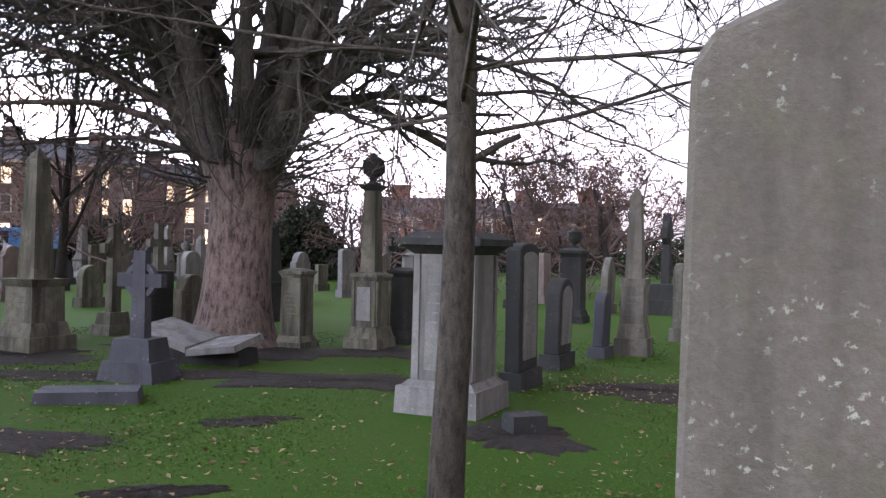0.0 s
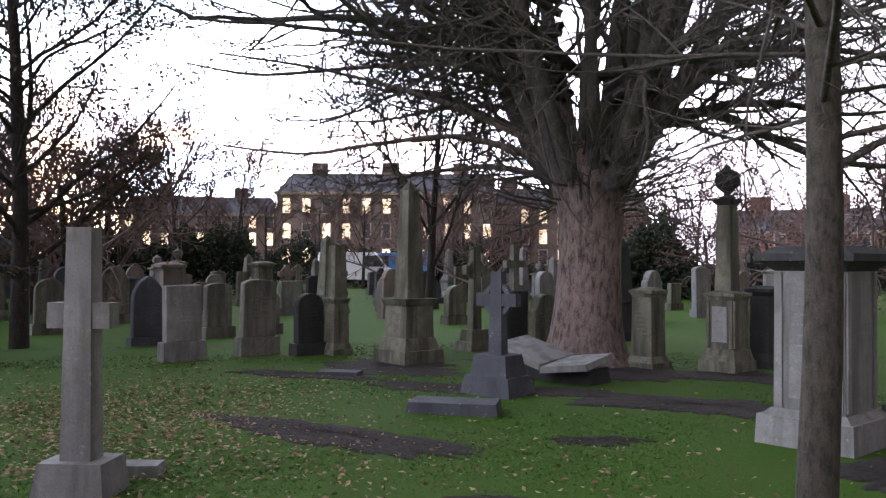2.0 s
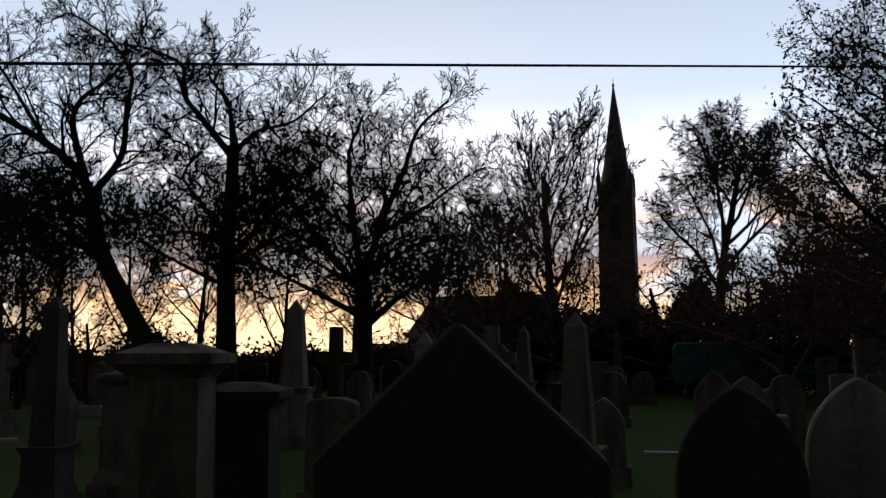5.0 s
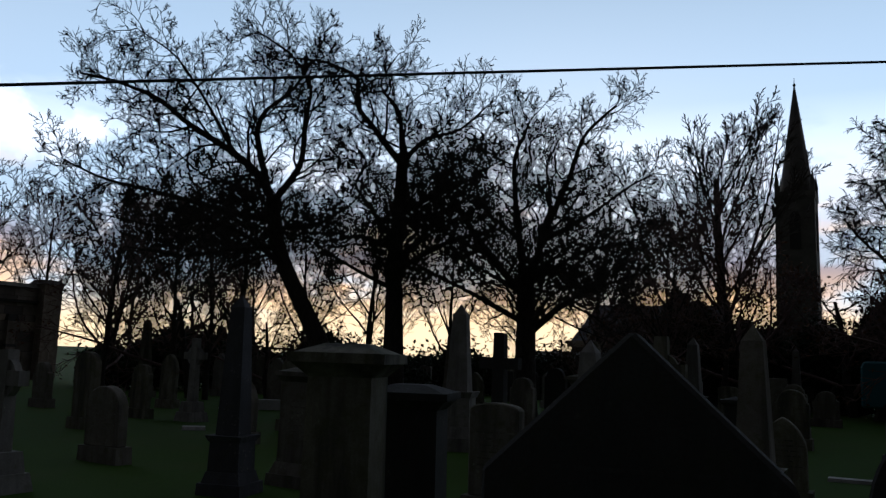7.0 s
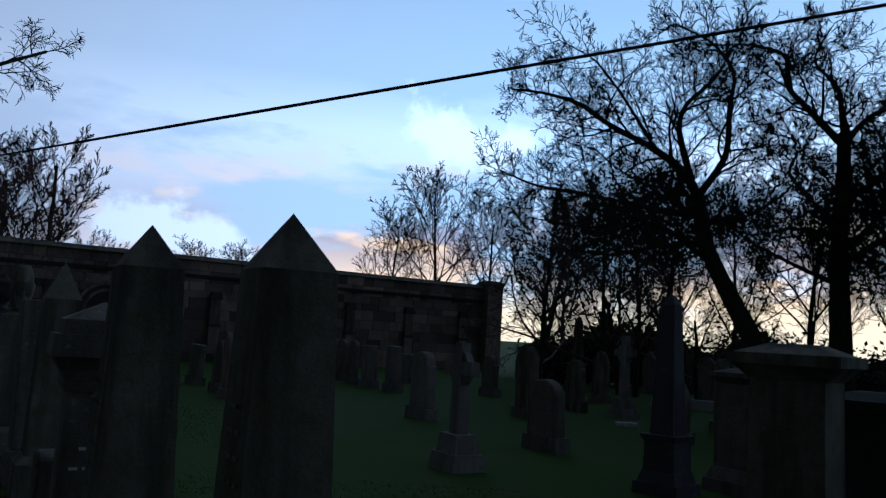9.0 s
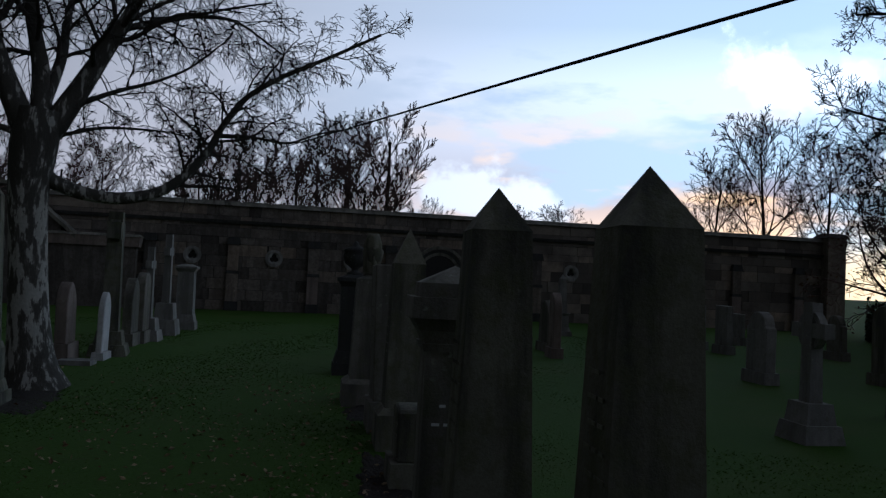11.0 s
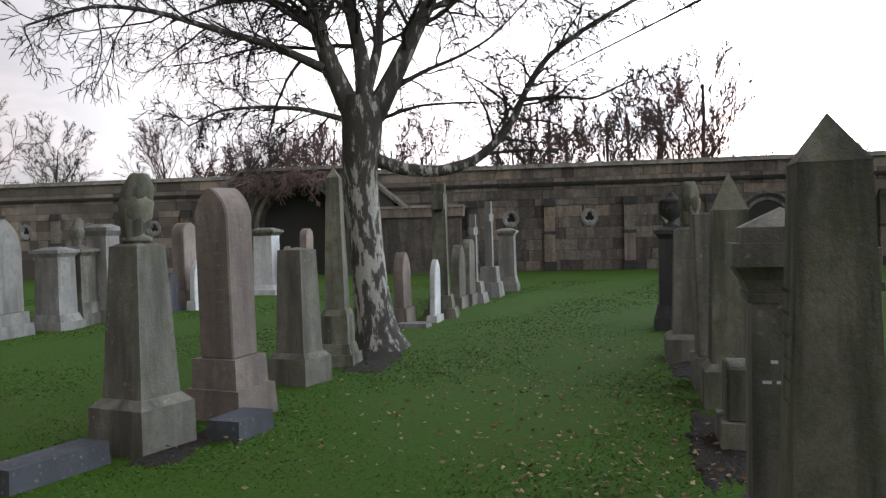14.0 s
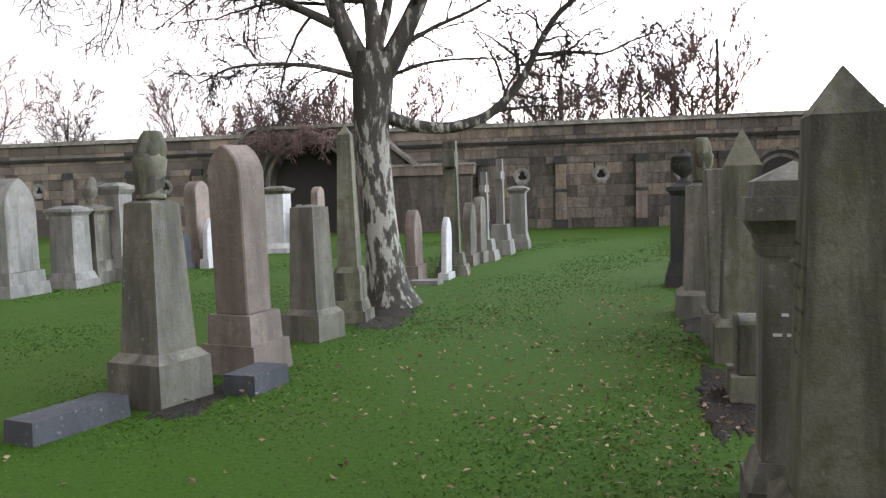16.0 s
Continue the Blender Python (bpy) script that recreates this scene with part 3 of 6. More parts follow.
# ---------------------------------------------------------------- trees
class Wood:
    """Collects branches as lines of points with radii and turns them into tubes."""

    def __init__(self, seed):
        self.rng = random.Random(seed)
        self.rows = {}

    def add(self, pts, rad, sides, key):
        self.rows.setdefault((key, sides, len(pts)), []).append((pts, rad))

    def grow(self, p, d, length, r, level, prm, key="trunk"):
        rng = self.rng
        n = prm["seg"][level]
        wob, lift = prm["wobble"][level], prm["lift"][level]
        d = Vector(d).normalized()
        p = Vector(p)
        pts, rad, dirs = [tuple(p)], [r], [d.copy()]
        step = length / n
        r1 = r * prm["taper"][level]
        for i in range(n):
            d = d + Vector((rng.gauss(0, wob), rng.gauss(0, wob), rng.gauss(0, wob) + lift))
            d.normalize()
            p = p + d * step
            pts.append(tuple(p))
            rad.append(r + (r1 - r) * (i + 1) / n)
            dirs.append(d.copy())
        self.add(pts, rad, prm["sides"][level], "trunk" if level < prm["split"] else "crown")
        if level + 1 >= len(prm["seg"]):
            if prm.get("leaf") and rng.random() < prm["leaf"]:
                self.rows.setdefault("leaf", []).append(tuple(p))
            return
        kids = prm["kids"][level]
        kids = max(1, int(round(kids * rng.uniform(0.8, 1.2))))
        t0 = prm["start"][level]
        phase = rng.uniform(0, 6.28)
        for k in range(kids):
            t = t0 + (1 - t0) * (k + rng.uniform(0.1, 0.9)) / kids
            f = t * n
            i = min(n - 1, int(f))
            q = Vector(pts[i]).lerp(Vector(pts[i + 1]), f - i)
            base = dirs[i + 1]
            side = base.orthogonal().normalized()
            side.rotate(Matrix.Rotation(phase + k * 2.4 + rng.uniform(-0.4, 0.4), 3, base))
            ang = radians(prm["angle"][level] * rng.uniform(0.7, 1.25))
            nd = base * math.cos(ang) + side * math.sin(ang)
            ln = length * prm["ratio"][level] * rng.uniform(0.65, 1.15) * (1.15 - 0.65 * (t - t0) / max(0.05, 1 - t0))
            rr = (rad[i] + (rad[i + 1] - rad[i]) * (f - i)) * prm["thin"][level]
            self.grow(q, nd, ln, max(rr, prm["rmin"]), level + 1, prm, key)

    def mesh(self, key, name, mat):
        V, Fc, base = [], [], 0
        for kk, items in self.rows.items():
            if kk == "leaf" or kk[0] != key:
                continue
            _, s, n = kk
            P = np.array([a for a, _ in items])
            Rr = np.array([b for _, b in items])
            T = np.empty_like(P)
            T[:, 1:-1] = P[:, 2:] - P[:, :-2]
            T[:, 0], T[:, -1] = P[:, 1] - P[:, 0], P[:, -1] - P[:, -2]
            T /= np.linalg.norm(T, axis=2, keepdims=True) + 1e-9
            ref = np.where(np.abs(T[:, :1, 2:3]) > 0.75, np.array([1.0, 0.13, 0]), np.array([0.09, 0.05, 1.0]))
            U = np.cross(T, np.broadcast_to(ref, T.shape))
            U /= np.linalg.norm(U, axis=2, keepdims=True) + 1e-9
            W = np.cross(T, U)
            an = np.arange(s) * 2 * math.pi / s
            ring = P[:, :, None] + Rr[:, :, None, None] * (U[:, :, None] * np.cos(an)[None, None, :, None] + W[:, :, None] * np.sin(an)[None, None, :, None])
            m = len(items)
            idx = np.arange(m * n * s).reshape(m, n, s) + base
            a, b = idx[:, :-1], idx[:, 1:]
            Fc.append(np.stack([a, np.roll(a, -1, 2), np.roll(b, -1, 2), b], -1).reshape(-1, 4))
            V.append(ring.reshape(-1, 3))
            base += m * n * s
        return mesh_np(name, np.concatenate(V), np.concatenate(Fc), mat)

    def leaves(self, name, size, mat, per=2, spread=0.12):
        rng = np.random.default_rng(3)
        P = np.repeat(np.array(self.rows.get("leaf", [(0, 0, 1)])), per, 0)
        P = P + rng.normal(0, spread, P.shape)
        return scatter_leaves(name, P, size, mat, rng)


def scatter_leaves(name, P, size, mat, rng, flat=False):
    n = len(P)
    A, B = rng.normal(0, 1, (n, 3)), rng.normal(0, 1, (n, 3))
    if flat:
        A[:, 2] *= 0.25
        B[:, 2] *= 0.25
    A /= np.linalg.norm(A, axis=1, keepdims=True)
    B -= (A * B).sum(1, keepdims=True) * A
    B /= np.linalg.norm(B, axis=1, keepdims=True) + 1e-6
    s = (size * rng.uniform(0.6, 1.3, (n, 1)))
    bend = np.cross(A, B) * s * 0.25
    V = np.stack([P - A * s, P - B * s * 0.55 + bend, P + A * s, P + B * s * 0.55 + bend], 1).reshape(-1, 3)
    return mesh_np(name, V, np.arange(n * 4).reshape(n, 4), mat, False)


def finish_tree(wood, label, x, y, bark, twig, group="", rz=0, name="tree", leaf=None):
    ob = thing(name, label, "tree", x, y, rz, -0.05, group)
    part("trunk", wood.mesh("trunk", "trunk", bark), bark, ob)
    part("crown", wood.mesh("crown", "crown", twig), twig, ob, "bare branching twigs")
    if leaf:
        part("leaves", wood.leaves("leaves", *leaf), leaf[1], ob, "sparse withered leaves")
    return ob


def profile_trunk(wood, pts, rad, sides=14, rows=22):
    """A bole through the given points, smoothed, with the given radii."""
    P, Q = np.array(pts, float), np.array(rad, float)
    s = np.linspace(0, len(P) - 1, rows)
    k = np.arange(len(P))
    out = np.stack([np.interp(s, k, P[:, i]) for i in range(3)], 1)
    rr = np.interp(s, k, Q)
    for _ in range(2):
        out[1:-1] = (out[:-2] + 2 * out[1:-1] + out[2:]) / 4
        rr[1:-1] = (rr[:-2] + 2 * rr[1:-1] + rr[2:]) / 4
    wood.add([tuple(v) for v in out], list(rr), sides, "trunk")
    return out, rr


def limb(wood, key, r0, r1, p, length, depth=0.0, level=1, turn=0.0, size=1.0, first=0.12, every=1, droop=0.0):
    """A limb through key points (x, z) of the tree's broad side, carried off by depth towards its tip, with side branches of that length."""
    n = len(key)
    c, q = math.cos(turn), math.sin(turn)
    x0, z0 = key[0]
    pts = []
    for i, (x, z) in enumerate(key):
        u, v = x0 + (x - x0) * size, depth * (i / (n - 1)) ** 1.3
        pts.append((x0 + (u - x0) * c - v * q, (u - x0) * q + v * c, z0 + (z - z0) * size))
    rows = n * 4
    out, rr = profile_trunk(wood, pts, [r0 + (r1 - r0) * (i / (n - 1)) ** 0.8 for i in range(n)], 8, rows)
    rng = wood.rng
    for i in range(max(1, int(rows * first)), rows, every):
        along = Vector(out[min(rows - 1, i + 1)] - out[i - 1]).normalized()
        side = along.orthogonal().normalized()
        side.rotate(Matrix.Rotation(i * 2.4 + rng.uniform(-0.5, 0.5), 3, along))
        a = radians(rng.uniform(35, 70))
        d = along * math.cos(a) + side * math.sin(a) + Vector((0, 0, -droop))
        wood.grow(out[i], d, length * rng.uniform(0.5, 1.15) * (1.1 - 0.5 * i / rows), max(p["rmin"] * 1.5, rr[i] * rng.uniform(0.3, 0.5)), level, p)
    return out, rr


STD = dict(seg=[8, 6, 5, 4, 3], wobble=[0.05, 0.10, 0.14, 0.18, 0.2], lift=[0.02, 0.05, 0.05, 0.04, 0.03], taper=[0.35, 0.35, 0.4, 0.5, 0.6],
           sides=[9, 6, 4, 3, 3], kids=[9, 7, 6, 5], start=[0.3, 0.25, 0.2, 0.15], angle=[48, 45, 45, 45], ratio=[0.55, 0.52, 0.5, 0.5],
           thin=[0.5, 0.5, 0.55, 0.6], rmin=0.006, split=2)


def prm(**kw):
    p = dict(STD)
    p.update(kw)
    return p


# ---------------------------------------------------------------- ground
def polar(az, d):
    """The place d metres away in the direction az degrees to the left of the first view."""
    return -math.sin(radians(az)) * d, math.cos(radians(az)) * d


def ground_z(x, y):
    d = np.hypot(x, y)
    return 0.02 * np.sin(x * 1.3 + 1) * np.sin(y * 1.1) * np.clip((d - 2) / 6, 0, 1) * (d < 60)


def build_ground():
    n, size = 161, 900.0
    g = np.linspace(-1, 1, n)
    g = np.sign(g) * np.abs(g) ** 2.6 * size
    X, Y = np.meshgrid(g, g, indexing="ij")
    Z = ground_z(X, Y)
    idx = np.arange(n * n).reshape(n, n)
    F = np.stack([idx[:-1, :-1], idx[1:, :-1], idx[1:, 1:], idx[:-1, 1:]], -1).reshape(-1, 4)
    ob = new("ground", mesh_np("ground", np.stack([X, Y, Z], -1).reshape(-1, 3), F, LAWN))
    tagged(ob, "mown green churchyard lawn with worn patches", "lawn", kind="structure")


def soil_patch(x, y, a, b, rz, seed, label="patch of bare dark soil in the lawn"):
    rng = random.Random(seed)
    bm = bmesh.new()
    n, ph = 110, [rng.uniform(0, 6.28) for _ in range(8)]
    rings = []
    c, q = math.cos(radians(rz)), math.sin(radians(rz))
    for k, z in ((1.06, -0.02), (0.97, 0.006), (0.9, 0.014), (0.75, 0.02), (0.6, 0.022), (0.42, 0.024), (0.24, 0.022), (0.02, 0.022)):
        ring = []
        for i in range(n):
            t = 2 * math.pi * i / n
            w = 1 + sum(h * math.sin(m * t + p) for h, m, p in zip((0.16, 0.12, 0.09, 0.07, 0.06, 0.05, 0.04, 0.03), (2, 3, 5, 8, 13, 19, 29, 43), ph))
            u, v = a * k * w * math.cos(t), b * k * w * math.sin(t)
            ring.append(bm.verts.new((u, v, z + rng.uniform(-0.006, 0.006) + float(ground_z(x + u * c - v * q, y + u * q + v * c)))))
        rings.append(ring)
    for p, r in zip(rings, rings[1:]):
        for i in range(n):
            bm.faces.new((p[i], p[(i + 1) % n], r[(i + 1) % n], r[i])).smooth = True
    bm.faces.new(rings[-1])
    ob = part("soil_patch", bm, SOIL, None)
    ob.matrix_basis = pose(x, y, 0, 0, 0, rz)
    return tagged(ob, label, "soil", kind="stuff")


build_ground()
for i, (x, y, a, b, rz) in enumerate(((-3.85, 6.5, 1.3, 0.42, -10), (-1.7, 7.35, 0.42, 0.2, 15), (-1.0, 9.5, 1.2, 0.6, 5), (-3.6, 9.6, 1.5, 0.5, 5), (0.65, 6.95, 0.55, 0.5, 0),
                                      (2.3, 9.3, 0.9, 0.5, -10), (-6.3, 9.6, 0.9, 0.28, 10), (-2.7, 12.0, 1.7, 0.9, 0), (-1.75, 5.2, 0.4, 0.14, 20), (-5.6, 11.0, 1.1, 0.9, 0), (-0.9, 12.2, 1.0, 0.7, 0),
                                      (-4.9, -8.6, 0.6, 0.35, 65), (-3.3, -5.6, 0.9, 0.22, 65), (0.45, -6.75, 0.5, 0.2, 65), (-1.4, -10.6, 0.9, 0.5, 65), (-4.5, 3.4, 0.8, 0.5, 40))):
    soil_patch(x, y, a, b, rz, i + 1)


# ---------------------------------------------------------------- boundary wall
WALL_H = 4.08
EYE_Z = 2.05


def wall_run(name, label, ax, ay, bx, by, seed, piers, eyes, as_parts):
    """A coursed stone wall from a to b: core, coping, string course, blocks, piers and round pierced lights on its yard side."""
    L = math.hypot(bx - ax, by - ay)
    ang = math.degrees(math.atan2(by - ay, bx - ax))
    ob = thing(name, label, "stone wall", ax, ay, ang, 0, kind="structure")
    part("core", frustum(L, 0.5, L, 0.5, -0.2, WALL_H - 0.1, 0, L / 2, 0.35), DARKSTONE, ob, "recessed dark joints")
    part("coping", frustum(L, 0.86, L, 0.5, WALL_H - 0.1, WALL_H + 0.08, 0.02, L / 2, 0.3), SANDSTONE, ob, "sloping coping stones")
    part("string_course", frustum(L, 0.2, L, 0.3, WALL_H - 0.78, WALL_H - 0.66, 0.02, L / 2, -0.02), DARKSTONE, ob, "dark moulded string course")
    rng = random.Random(seed)
    courses = 10
    zs = [0.0]
    for i in range(courses):
        zs.append(zs[-1] + rng.uniform(0.24, 0.40))
    k = (WALL_H - 0.1) / zs[-1]
    zs = [z * k for z in zs]
    shapes, rest, count = {}, bmesh.new(), 0
    for z0, z1 in zip(zs, zs[1:]):
        x = -rng.uniform(0, 0.4)
        while x < L - 0.05:
            w = rng.choice((0.45, 0.65, 0.85, 1.1, 1.35))
            x0, x1 = max(0.0, x), min(L, x + w)
            x += w
            if x1 - x0 < 0.08:
                continue
            pieces = [(x0, x1, z0, z1)]
            for c in eyes:
                l0, l1, k0, k1 = c - 0.22, c + 0.22, EYE_Z - 0.22, EYE_Z + 0.22
                if x1 > l0 and x0 < l1 and z1 > k0 and z0 < k1:
                    pieces = [(x0, l0, z0, z1), (l1, x1, z0, z1), (max(x0, l0), min(x1, l1), z0, k0), (max(x0, l0), min(x1, l1), k1, z1)]
            for p0, p1, q0, q1 in pieces:
                if p1 - p0 < 0.05 or q1 - q0 < 0.04:
                    continue
                proud = rng.uniform(0.09, 0.125)
                if as_parts and count < 290 and as_parts[0] < p0 < as_parts[1]:
                    count += 1
                    key = (round(p1 - p0, 2), round(q1 - q0, 2), int(proud * 60))
                    if key not in shapes:
                        me = bpy.data.meshes.new("block")
                        b = frustum(p1 - p0 - 0.016, proud, p1 - p0 - 0.022, proud, 0.008, q1 - q0 - 0.008, 0.012)
                        bmesh.ops.recalc_face_normals(b, faces=b.faces)
                        b.to_mesh(me)
                        b.free()
                        me.materials.append(BLOCKSTONE)
                        shapes[key] = me
                    o = new("block", shapes[key])
                    o.parent = ob
                    o.location = ((p0 + p1) / 2, 0.1 - proud / 2, q0)
                else:
                    frustum(p1 - p0 - 0.016, proud, p1 - p0 - 0.022, proud, q0 + 0.008, q1 - 0.008, 0, (p0 + p1) / 2, 0.1 - proud / 2, rest)
    tagged(part("stonework", rest, BLOCKSTONE_ISLAND, ob, "soot-stained coursed stone blocks"), kind="stuff")
    for c in piers:
        part("pier", frustum(0.5, 0.26, 0.5, 0.26, 0.0, 0.35, 0.02, c, -0.1), DARKSTONE, ob)
        part("pier", frustum(0.42, 0.2, 0.42, 0.2, 0.35, 1.4, 0.02, c, -0.08), PINKSTONE if RNG.random() < 0.5 else BLOCKSTONE, ob, "pier of paler stone")
        part("pier", frustum(0.5, 0.24, 0.46, 0.2, 1.4, 1.52, 0.01, c, -0.09), DARKSTONE, ob)
        part("pier", frustum(0.4, 0.18, 0.4, 0.18, 1.52, 2.5, 0.02, c, -0.07), BLOCKSTONE, ob)
        part("pier", frustum(0.52, 0.26, 0.4, 0.2, 2.5, 2.78, 0.02, c, -0.09), DARKSTONE, ob)
    for c in eyes:
        n = 60
        bm = bmesh.new()
        loops = []
        for kind, yy in (("o", 0.09), ("o", -0.06), ("m", -0.06), ("i", -0.01), ("i", 0.098)):
            ring = []
            for i in range(n):
                a = 2 * math.pi * i / n + math.pi / 2
                r = {"o": 0.33, "m": 0.23}.get(kind) or 0.085 + 0.085 * abs(math.cos(1.5 * (a - math.pi / 2))) ** 0.6
                ring.append(bm.verts.new((c + r * math.cos(a), yy, EYE_Z + r * math.sin(a))))
            loops.append(ring)
        for a, b in zip(loops, loops[1:]):
            for i in range(n):
                bm.faces.new((a[i], a[(i + 1) % n], b[(i + 1) % n], b[i]))
        eye = part("pierced_light", bm, PALESTONE, ob, "round stone light with a trefoil piercing")
        # dark plate gives the shade behind the piercing as colour
        part("recess", frustum(0.42, 0.01, 0.42, 0.01, EYE_Z - 0.21, EYE_Z + 0.21, 0, c, 0.093), OPENING_SHADE, eye, "unlit hollow behind the piercing")
    return ob


def island_stone():
    m, nt, b = material("coursed_stone_courses", 0.93)
    g = nt.nodes.new("ShaderNodeNewGeometry")
    co = nt.nodes.new("ShaderNodeTexCoord").outputs["Object"]
    c = ramp_node(nt, g.outputs["Random Per Island"], [(0.0, (0.06, 0.052, 0.046)), (0.35, (0.13, 0.112, 0.092)), (0.7, (0.20, 0.172, 0.14)), (1.0, (0.30, 0.235, 0.175))]).outputs[0]
    n1 = noise_node(nt, 0.9, 6, 0.65, co)
    n2 = noise_node(nt, 30, 4, 0.7, co)
    s = ramp_node(nt, n1.outputs["Fac"], [(0.42, (0, 0, 0)), (0.64, (0.75,) * 3)]).outputs[0]
    c = mix_node(nt, s, c, (0.07, 0.06, 0.052))
    c = mix_node(nt, 0.35, c, n2.outputs["Fac"], "OVERLAY")
    nt.links.new(c, b.inputs["Base Color"])
    bump = nt.nodes.new("ShaderNodeBump")
    bump.inputs["Strength"].default_value, bump.inputs["Distance"].default_value = 0.6, 0.02
    nt.links.new(n2.outputs["Fac"], bump.inputs["Height"])
    nt.links.new(bump.outputs[0], b.inputs["Normal"])
    return m


BLOCKSTONE_ISLAND = island_stone()


WALL_AZ, WALL_D = 158.0, 32.6
WALL_DIR = (math.cos(radians(WALL_AZ)), math.sin(radians(WALL_AZ)))


def on_wall(s, out=0.0):
    """A point s metres along the wall (towards the gateway) and out metres in front of it."""
    x, y = polar(WALL_AZ, WALL_D - out)
    return x - WALL_DIR[0] * s, y - WALL_DIR[1] * s


def build_walls():
    # runs from the gateway's end to the far end, so that its yard side is the local -y side
    s_left, s_right = 44.0, -24.5
    x0, y0 = on_wall(s_left)
    x1, y1 = on_wall(s_right)
    at = lambda s: s_left - s
    piers = [at(1.3 - 3.02 * i) for i in (-7, -6, -5, -1, 0, 1, 2, 4, 5, 6, 7, 8)]
    eyes = [at(2.8 - 3.02 * i) for i in (-7, -6, -5, 0, 1, 2, 4, 5, 6)]
    wall_run("wall_long", "high soot-stained coursed stone boundary wall with piers", x0, y0, x1, y1, 5, piers, eyes, (at(7.5), at(-9)))
    p = thing("wall_end", "square stone end pier of the boundary wall", "pier", x1, y1, WALL_AZ, 0, kind="structure")
    part("pier", frustum(0.9, 0.9, 0.9, 0.9, -0.1, WALL_H + 0.1, 0.03), BLOCKSTONE, p)
    part("cap", frustum(1.1, 1.1, 0.8, 0.8, WALL_H + 0.1, WALL_H + 0.3, 0.02), BLOCKSTONE, p)


def build_gateway():
    """A gabled porch with a deep round-headed arch, standing out from the wall."""
    ob = thing("gateway", "gabled stone gateway with a deep round arch", "gateway", *on_wall(11.2, 0.1), 158, 0, kind="structure")
    # local -y looks into the yard
    r, ow, top, eave = 1.75, 4.3, 4.2, 2.5
    zc = 1.9
    outline = [(ow, 0), (ow, eave), (2.4, top), (-2.4, top), (-ow, eave), (-ow, 0)]
    bm = bmesh.new()
    n = 24
    inner = [(r, 0)] + [(r * math.cos(math.pi * i / n), zc + r * math.sin(math.pi * i / n)) for i in range(n + 1)] + [(-r, 0)]
    m = len(inner)
    # outer points chosen by direction from the arch's centre
    outer = []
    for x, z in inner:
        if z <= 0.001:
            outer.append((math.copysign(ow, x), 0.0))
            continue
        dx, dz = x, z - zc * 0.6
        best = None
        for (x0, z0), (x1, z1) in zip(outline, outline[1:]):
            den = dx * (z1 - z0) - dz * (x1 - x0)
            if abs(den) < 1e-9:
                continue
            t = (x0 * (z1 - z0) - (z0 - zc * 0.6) * (x1 - x0)) / den
            u = (x0 * dz - (z0 - zc * 0.6) * dx) / den
            if t > 0 and -0.001 <= u <= 1.001 and (best is None or t < best):
                best = t
        best = best or 2
        outer.append((dx * best, zc * 0.6 + dz * best))
    front = [[bm.verts.new((x, -0.7, z)) for x, z in ring] for ring in (inner, outer)]
    back = [[bm.verts.new((x, 1.2, z)) for x, z in ring] for ring in (inner, outer)]
    for i in range(m - 1):
        bm.faces.new((front[0][i], front[0][i + 1], front[1][i + 1], front[1][i]))
        bm.faces.new((front[0][i], back[0][i], back[0][i + 1], front[0][i + 1]))
        bm.faces.new((front[1][i], front[1][i + 1], back[1][i + 1], back[1][i]))
    part("porch", bm, BLOCKSTONE, ob)
    for k, (ra, yy) in enumerate(((2.15, -0.74), (2.0, -0.72), (1.86, -0.7))):
        bm = bmesh.new()
        for i in range(n):
            a0, a1 = math.pi * i / n, math.pi * (i + 0.94) / n
            vs = []
            for y2 in (yy - 0.05, yy + 0.1):
                for a, q in ((a0, ra), (a1, ra), (a1, ra - 0.13), (a0, ra - 0.13)):
                    vs.append(bm.verts.new((q * math.cos(a), y2, zc + q * math.sin(a))))
            for f in ((0, 1, 2, 3), (7, 6, 5, 4), (0, 4, 5, 1), (1, 5, 6, 2), (2, 6, 7, 3), (3, 7, 4, 0)):
                bm.faces.new([vs[j] for j in f])
        part("arch_ring", bm, SANDSTONE if k != 1 else DARKSTONE, ob, "moulded ring of arch stones")
    # panel added across the arch; its near-black colour paints the shade inside
    part("gate_recess", frustum(3.6, 0.1, 3.6, 0.1, 0, 3.7, 0, 0, 0.12), OPENING_SHADE, ob, "shut dark gate deep in the arch")
    for sx in (-1, 1):
        bm = bmesh.new()
        vs = [bm.verts.new(p) for p in ((sx * (ow + 0.15), -0.85, eave - 0.1), (sx * (ow + 0.15), 1.2, eave - 0.1), (sx * 2.35, 1.2, top), (sx * 2.35, -0.85, top),
                                        (sx * (ow + 0.15), -0.85, eave + 0.05), (sx * (ow + 0.15), 1.2, eave + 0.05), (sx * 2.35, 1.2, top + 0.15), (sx * 2.35, -0.85, top + 0.15))]
        for f in ((0, 1, 2, 3), (7, 6, 5, 4), (0, 4, 5, 1), (1, 5, 6, 2), (2, 6, 7, 3), (3, 7, 4, 0)):
            bm.faces.new([vs[j] for j in f])
        part("coping", bm, SANDSTONE, ob)
    part("coping", frustum(4.8, 2.1, 4.8, 2.0, top, top + 0.14, 0.02, 0, 0.17), SANDSTONE, ob)
    b = thing("blind_arch", "blind stone arch let into the boundary wall", "arch", *on_wall(-6.7, 0.05), 158, 0, kind="structure")
